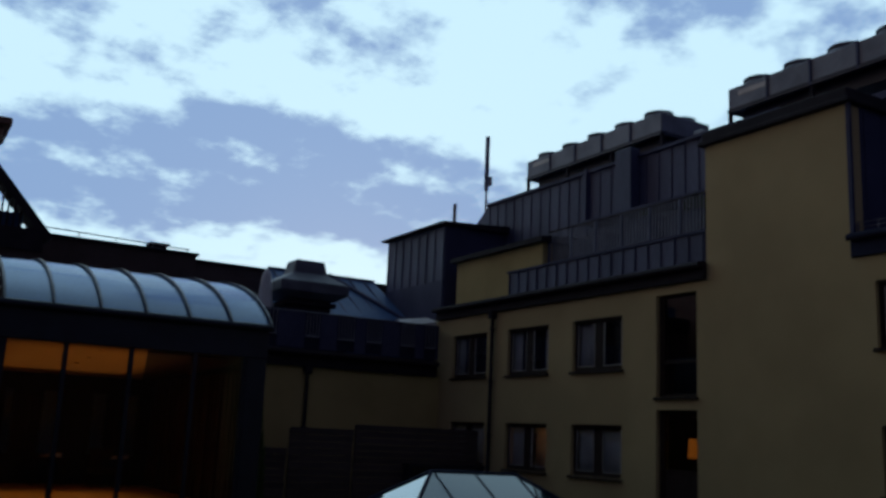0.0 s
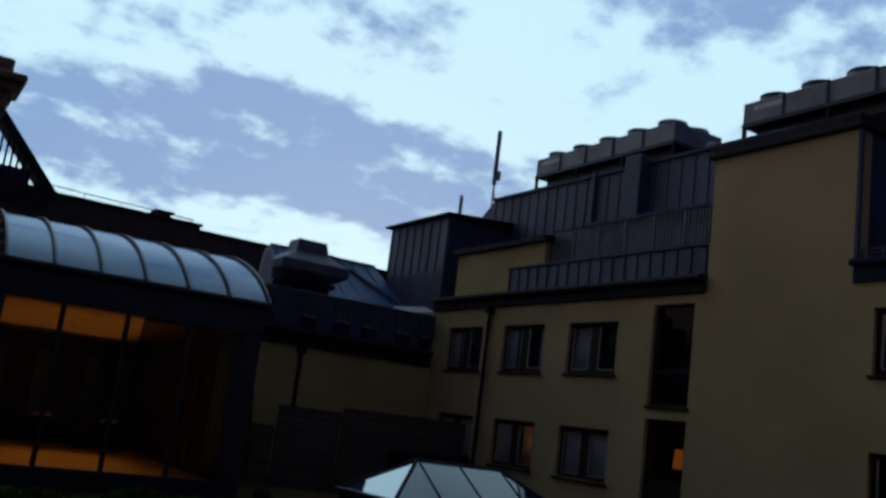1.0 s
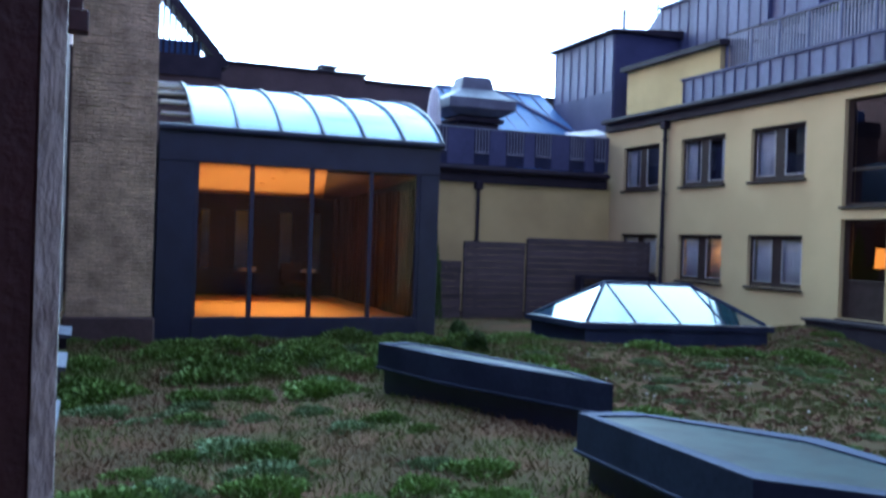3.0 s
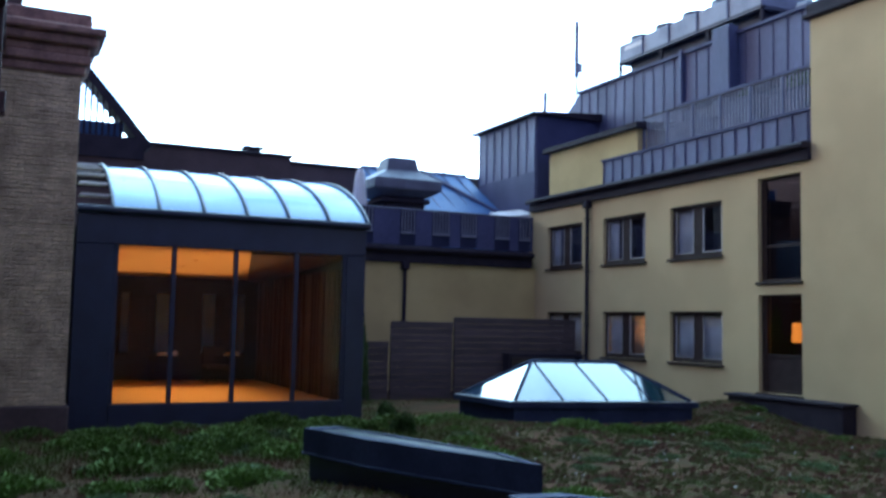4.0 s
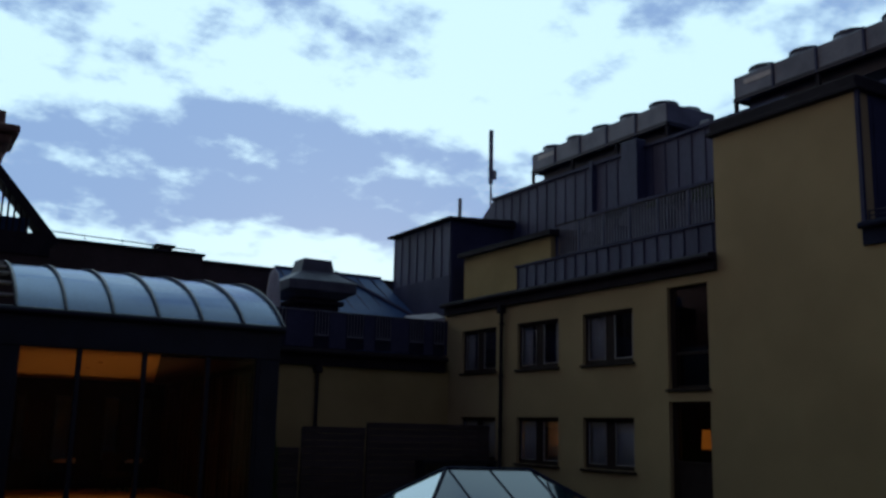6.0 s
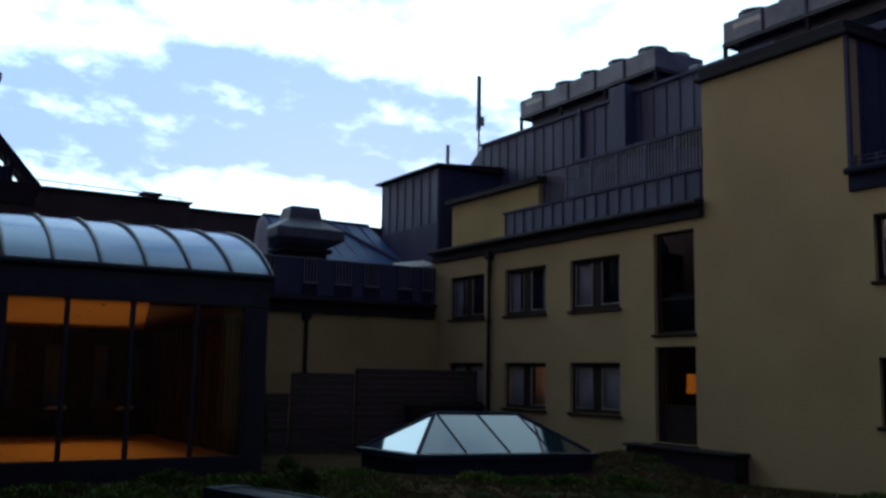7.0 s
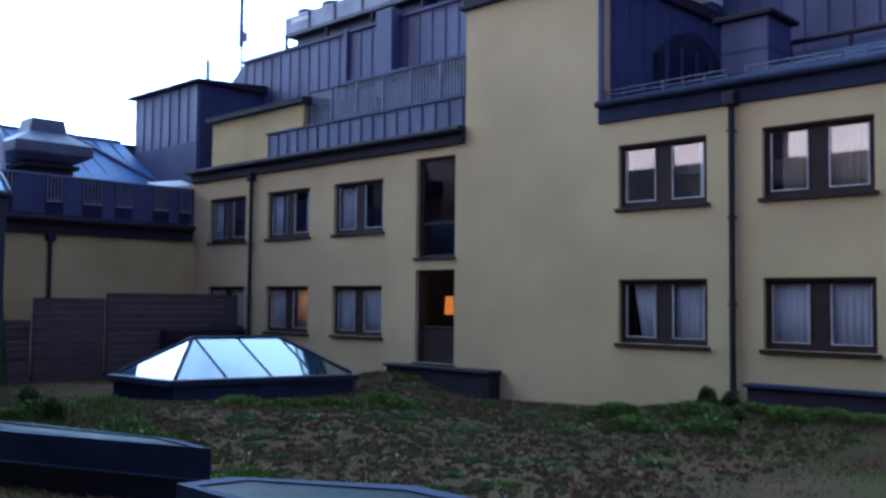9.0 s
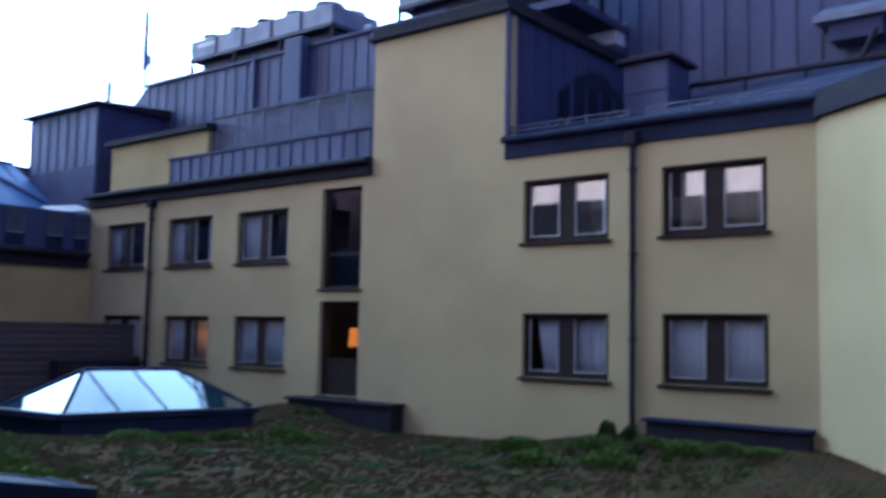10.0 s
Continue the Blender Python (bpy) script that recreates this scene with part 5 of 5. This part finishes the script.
def flat_rooflight(outline, base, top, label):
    """A many-sided kerb with an overhanging rim and a sunken glass top."""
    c = sum((Vector(p) for p in outline), Vector((0, 0))) / len(outline)
    s = thing("flat_rooflight", label, "skylight", (c.x, c.y, GZ), group="flat rooflights")

    def inset(k):
        return [tuple(Vector(p) + (c - Vector(p)).normalized() * k) for p in outline]

    part("kerb", prism(inset(0.14), base, top - 0.32), M_BLACKMETAL, s, "dark recessed kerb")
    part("casing", prism(outline, top - 0.36, top - 0.03), M_CURB, s)
    a, b = outline, inset(0.2)
    bm = bmesh.new()
    n = len(a)
    v = [[bm.verts.new((x, y, z)) for x, y in pts] for pts, z in ((a, top - 0.03), (a, top), (b, top), (b, top - 0.03))]
    for lo, hi in zip(v, v[1:]):
        for i in range(n):
            bm.faces.new((lo[i], lo[(i + 1) % n], hi[(i + 1) % n], hi[i]))
    part("rim", bm, M_CURB, s, "folded dark rim")
    part("pane", prism(inset(0.2), top - 0.03, top - 0.015), M_SKYGLASS, s, "dull green-grey glass top")
    bm = bmesh.new()
    edge = [*inset(-0.02)]
    for i in range(n):
        p, q = Vector(edge[i]), Vector(edge[(i + 1) % n])
        rod(bm, (*p, top - 0.34), (*q, top - 0.34), 0.02, 6)
    part("drip_edge", bm, M_CURB, s)


M_SKYGLASS = mat("mossy_rooflight_glass", (0.026, 0.042, 0.046), 0.35, second=(0.014, 0.022, 0.024), scale=2.5, fine=20, bump=0.05, spec=0.05)
flat_rooflight([(3.9, 12.6), (4.3, 11.1), (5.3, 8.6), (5.34, 9.5), (4.8, 11.5), (4.4, 12.7)], GZ - 0.2, 0.25, "long dark metal rooflight kerb in the sedum")
flat_rooflight([(4.1, 7.2), (4.08, 4.85), (5.1, 3.82), (5.45, 4.5), (5.5, 5.8), (4.6, 7.15)], GZ - 0.2, 0.25, "many-sided dark metal rooflight with dull glass")

# ---------------------------------------------------------------- plants
def leafy(seed, size, flat, count, leaf):
    """A clump of small two-triangle leaves over an uneven mound."""
    rng = np.random.default_rng(seed)
    verts, faces = [], []
    for i in range(count):
        t, u = rng.uniform(0, 2 * math.pi), rng.uniform(0, 1)
        r = size * math.sqrt(u) * (0.85 + 0.25 * math.sin(3 * t + seed))
        z = flat * (1 - u) ** 0.6 * rng.uniform(0.35, 1.05)
        c = Vector((r * math.cos(t), r * math.sin(t), z))
        d = Vector((math.cos(t) * (u + 0.2) + rng.normal(0, 0.4), math.sin(t) * (u + 0.2) + rng.normal(0, 0.4), rng.uniform(0.3, 1.2))).normalized()
        s = d.cross(Vector((rng.normal(), rng.normal(), rng.normal()))).normalized()
        k = leaf * rng.uniform(0.6, 1.4)
        n = len(verts)
        verts += [tuple(c - s * k * 0.35), tuple(c + d * k * 0.6 + s * k * 0.3), tuple(c + d * k * 1.3), tuple(c + d * k * 0.6 - s * k * 0.45)]
        faces += [(n, n + 1, n + 2, n + 3)]
    return verts, faces


def clump_mesh(name, material, *args):
    me = bpy.data.meshes.new(name)
    v, f = leafy(*args)
    me.from_pydata(v, [], f)
    me.materials.append(material)
    return me


GREENS = [clump_mesh("sedum_leaves", M_GREEN, s, 0.42, 0.13, 1100, 0.04) for s in (1, 2, 3)]
SAGES = [clump_mesh("sedum_leaves", M_SAGE, s, 0.40, 0.09, 900, 0.035) for s in (4, 5)]
SHRUBS = [clump_mesh("shrub_leaves", M_BUSH, s, 0.42, 0.75, 1100, 0.08) for s in (6, 7)]


def plant(mesh, x, y, scale, label, name="sedum_clump", lift=0.0):
    ob = new(name, mesh)
    ob.matrix_basis = Matrix.LocRotScale((x, y, soil(x, y) - 0.03 + lift), Euler((0, 0, random.uniform(0, 6))), (scale, scale, scale * random.uniform(0.85, 1.2)))
    tagged(ob, label, "plant", name + "s")


G_, S_, H_ = "bright green sedum mound growing in the brown soil", "grey-green low sedum patch in the brown soil", "dark leafy shrub in the planted roof"
for x, y, s in ((3.75, 6.05, 1.1), (11.6, 17.6, 1.5), (12.6, 17.2, 1.3), (13.6, 16.9, 1.5), (14.6, 16.3, 1.4), (13.9, 14.9, 1.5), (9.4, 19.3, 1.6), (8.7, 18.6, 1.5), (6.9, 10.4, 1.2), (6.6, 9.3, 1.0), (6.4, 15.5, 1.4), (5.2, 16.4, 1.5), (4.0, 16.8, 1.6), (3.1, 15.8, 1.5), (5.8, 17.5, 1.5), (7.3, 17.4, 1.6), (15.6, 10.6, 1.5), (16.0, 9.0, 1.6), (15.3, 8.4, 1.5), (14.6, 9.6, 1.4), (16.2, 7.4, 1.3), (2.4, 17.0, 1.5), (1.6, 16.4, 1.4), (4.6, 15.1, 1.3), (8.0, 15.6, 1.2)):
    plant(random.choice(GREENS), x, y, s, G_)
rng = np.random.default_rng(5)
for _ in range(70):
    x, y = rng.uniform(-0.3, 8.2), rng.uniform(12.5, 18.2)
    if not (3.4 < x < 5.4 and y < 13.4):
        plant(random.choice(GREENS + SAGES[:1]), x, y, rng.uniform(0.8, 1.7), "low green sedum cushion in the grassy bed")
for _ in range(46):
    x, y = rng.uniform(0.0, 3.6), rng.uniform(5.0, 12.8)
    plant(random.choice(GREENS[:1] + SAGES), x, y, rng.uniform(0.5, 1.3), "low sedum cushion in the sparse grass")
for _ in range(44):
    x, y = rng.uniform(6.5, 16.6), rng.uniform(7.0, 18.5)
    plant(random.choice(GREENS + SAGES + SAGES), x, y, rng.uniform(0.3, 0.75), "small sedum tuft in the brown soil")
for x, y, s in ((10.2, 15.6, 1.5), (11.4, 15.0, 1.6), (12.5, 14.2, 1.3), (9.4, 13.6, 1.4), (12.6, 11.8, 1.5), (11.2, 10.8, 1.3), (13.5, 10.2, 1.4), (10.1, 9.4, 1.1), (8.3, 11.6, 1.2), (13.2, 8.2, 1.3), (14.9, 12.2, 1.5), (11.9, 7.6, 1.2), (9.0, 8.1, 1.0), (12.0, 12.9, 1.3), (3.4, 13.5, 1.5), (2.0, 13.2, 1.4)):
    plant(random.choice(SAGES), x, y, s * 0.62, S_)
for x, y, s in ((7.9, 19.6, 0.6), (7.5, 18.6, 0.6), (16.75, 9.3, 0.48), (16.7, 8.75, 0.42), (16.2, 8.9, 0.36), (15.9, 8.2, 0.34), (7.1, 16.6, 0.6)):
    plant(random.choice(SHRUBS), x, y, s, H_, "shrub")


for x, y, z, s in ((18.0, 17.3, 7.78, 0.9), (18.0, 19.2, 7.93, 0.5)):
    ob = new("terrace_plant", SHRUBS[0])
    ob.matrix_basis = Matrix.LocRotScale((x, y, z), None, (s * 0.8, s, s * 0.7))
    tagged(ob, "leafy green plant in a terrace planter", "plant", "terrace plants")


for x, y, wide, tall in ((9.35, 25.5, 0.75, 3.9), (8.9, 25.3, 0.8, 2.6)):
    ob = new("shrub", SHRUBS[1])
    ob.matrix_basis = Matrix.LocRotScale((x, y, soil(x, y) - 0.05), None, (wide, wide, tall))
    tagged(ob, "slender dark shrub standing before the board fence", "plant", "shrubs")


def grass():
    """Loose short blades and sedum shoots over the whole bed."""
    rng = np.random.default_rng(11)
    verts, faces = [], []
    for _ in range(260000):
        x, y = rng.uniform(-0.4, 17.1), rng.uniform(1.5, 26.5)
        p = noise.noise(Vector((x * 0.5, y * 0.5, 9)))
        g = 0.36 + p + 0.45 * (x < 7) + 0.6 * math.exp(-((y - 16.8) / 2.2) ** 2) * (x < 9) + 0.5 * math.exp(-((x - 16) / 1.5) ** 2)
        if rng.uniform() > g:
            continue
        h = rng.uniform(0.03, 0.10) * (1.7 if y > 14 and x < 9 else 1)
        z = soil(x, y) - 0.015
        a = rng.uniform(0, 6.28)
        w = rng.uniform(0.006, 0.016)
        lx, ly = rng.normal(0, 0.05, 2)
        n = len(verts)
        verts += [(x - w * math.cos(a), y - w * math.sin(a), z), (x + w * math.cos(a), y + w * math.sin(a), z), (x + lx, y + ly, z + h)]
        faces.append((n, n + 1, n + 2))
    me = bpy.data.meshes.new("grass")
    me.from_pydata(verts, [], faces)
    me.materials.append(M_GRASS)
    tagged(new("grass", me), "loose green and straw-coloured shoots over the roof bed", "grass", "", "stuff")


M_GRASS = mat("grass_blades", (0.090, 0.130, 0.030), 0.8, second=(0.13, 0.075, 0.045), scale=0.8, mixing=(0.42, 0.58), fine=12, fine_amount=0.3, bump=0.0, spec=0.2)
grass()


def tufts(name, material, seed, count, label):
    """Countless small cushions and shoots scattered over the open bed."""
    rng = np.random.default_rng(seed)
    verts, faces = [], []
    for _ in range(count):
        cx, cy, r = rng.uniform(5.6, 16.9), rng.uniform(6.0, 19.0), rng.uniform(0.05, 0.17)
        cz = soil(cx, cy) - 0.015
        for _ in range(int(26 + 150 * r)):
            t, u = rng.uniform(0, 6.28), math.sqrt(rng.uniform())
            px, py = cx + r * u * math.cos(t), cy + r * u * math.sin(t) * 0.8
            h = 0.07 * (1.1 - u * u) * rng.uniform(0.4, 1.2)
            a, k = rng.uniform(0, 6.28), rng.uniform(0.010, 0.022)
            ca, sa = k * math.cos(a), k * math.sin(a)
            n = len(verts)
            verts += [(px - ca, py - sa, cz), (px + ca, py + sa, cz + h * 0.4), (px + sa, py - ca, cz + h), (px - ca * 1.4, py + sa, cz + h * 0.7)]
            faces.append((n, n + 1, n + 2, n + 3))
    me = bpy.data.meshes.new(name)
    me.from_pydata(verts, [], faces)
    me.materials.append(material)
    tagged(new(name, me), label, "plant", "", "stuff")


M_RUST = leaf_mat("rusty_sedum", (0.165, 0.088, 0.062), (0.115, 0.068, 0.045))
M_OLIVE = leaf_mat("olive_sedum", (0.115, 0.135, 0.048), (0.09, 0.095, 0.038))
M_FLOWER = leaf_mat("pale_seed_heads", (0.45, 0.43, 0.38), (0.30, 0.28, 0.24))
tufts("rusty_sedum_carpet", M_RUST, 21, 1000, "rusty red-brown sedum carpeting the roof bed")
tufts("olive_sedum_carpet", M_OLIVE, 22, 1900, "olive green sedum scattered in the roof bed")


def seed_heads():
    rng = np.random.default_rng(23)
    bm = bmesh.new()
    for _ in range(90):
        x, y = rng.uniform(6.5, 16.5), rng.uniform(7.0, 17.5)
        z, r = soil(x, y), rng.uniform(0.012, 0.03)
        rod(bm, (x, y, z - 0.01), (x, y, z + 0.06 + r), 0.004, 4)
        rod(bm, (x, y, z + 0.06), (x, y, z + 0.06 + r), r, 6, r * 0.6)
    o = setting("seed_heads", bm, M_FLOWER, "tiny pale seed heads standing in the sedum")
    tagged(o, "tiny pale seed heads standing in the sedum", "plant", "", "stuff")


seed_heads()
for x, y, s in ((16.45, 8.2, 1.0), (16.4, 7.5, 1.1), (16.5, 6.8, 1.0), (16.45, 6.1, 0.9)):
    plant(random.choice(GREENS), x, y, s, "green sedum mound at the foot of the wall", lift=0.03)

# bricks of the pillar, laid last
def bricks():
    p, x0, x1, y0, y1 = PILLAR
    L_, H_2, J = 0.25, 0.075, 0.012
    full = boxes((0, L_ - J, 0, 0.06, 0, H_2 - J), bevel=0.006)
    half = boxes((0, L_ / 2 - J, 0, 0.06, 0, H_2 - J), bevel=0.006)
    meshes = []
    for bm in (full, half):
        me = bpy.data.meshes.new("brick")
        bm.to_mesh(me)
        bm.free()
        me.materials.append(M_STONE)
        meshes.append(me)
    inv = Matrix.Translation(p.matrix_basis.translation).inverted()
    z, k = 0.13, 0
    while z < 6.05:
        x = x0
        if k % 2:
            seq = [1] + [0] * 5 + [1]
        else:
            seq = [0] * 6
        for s in seq:
            o = new("brick", meshes[s])
            o.parent, o.matrix_parent_inverse = p, inv
            o.matrix_basis = Matrix.LocRotScale((x, y0 - random.uniform(-0.012, 0.02), z + random.uniform(-0.005, 0.005)), Euler((0, random.uniform(-0.02, 0.02), random.uniform(-0.04, 0.04))), None)
            x += L_ / 2 if s else L_
        z += H_2
        k += 1


bricks()
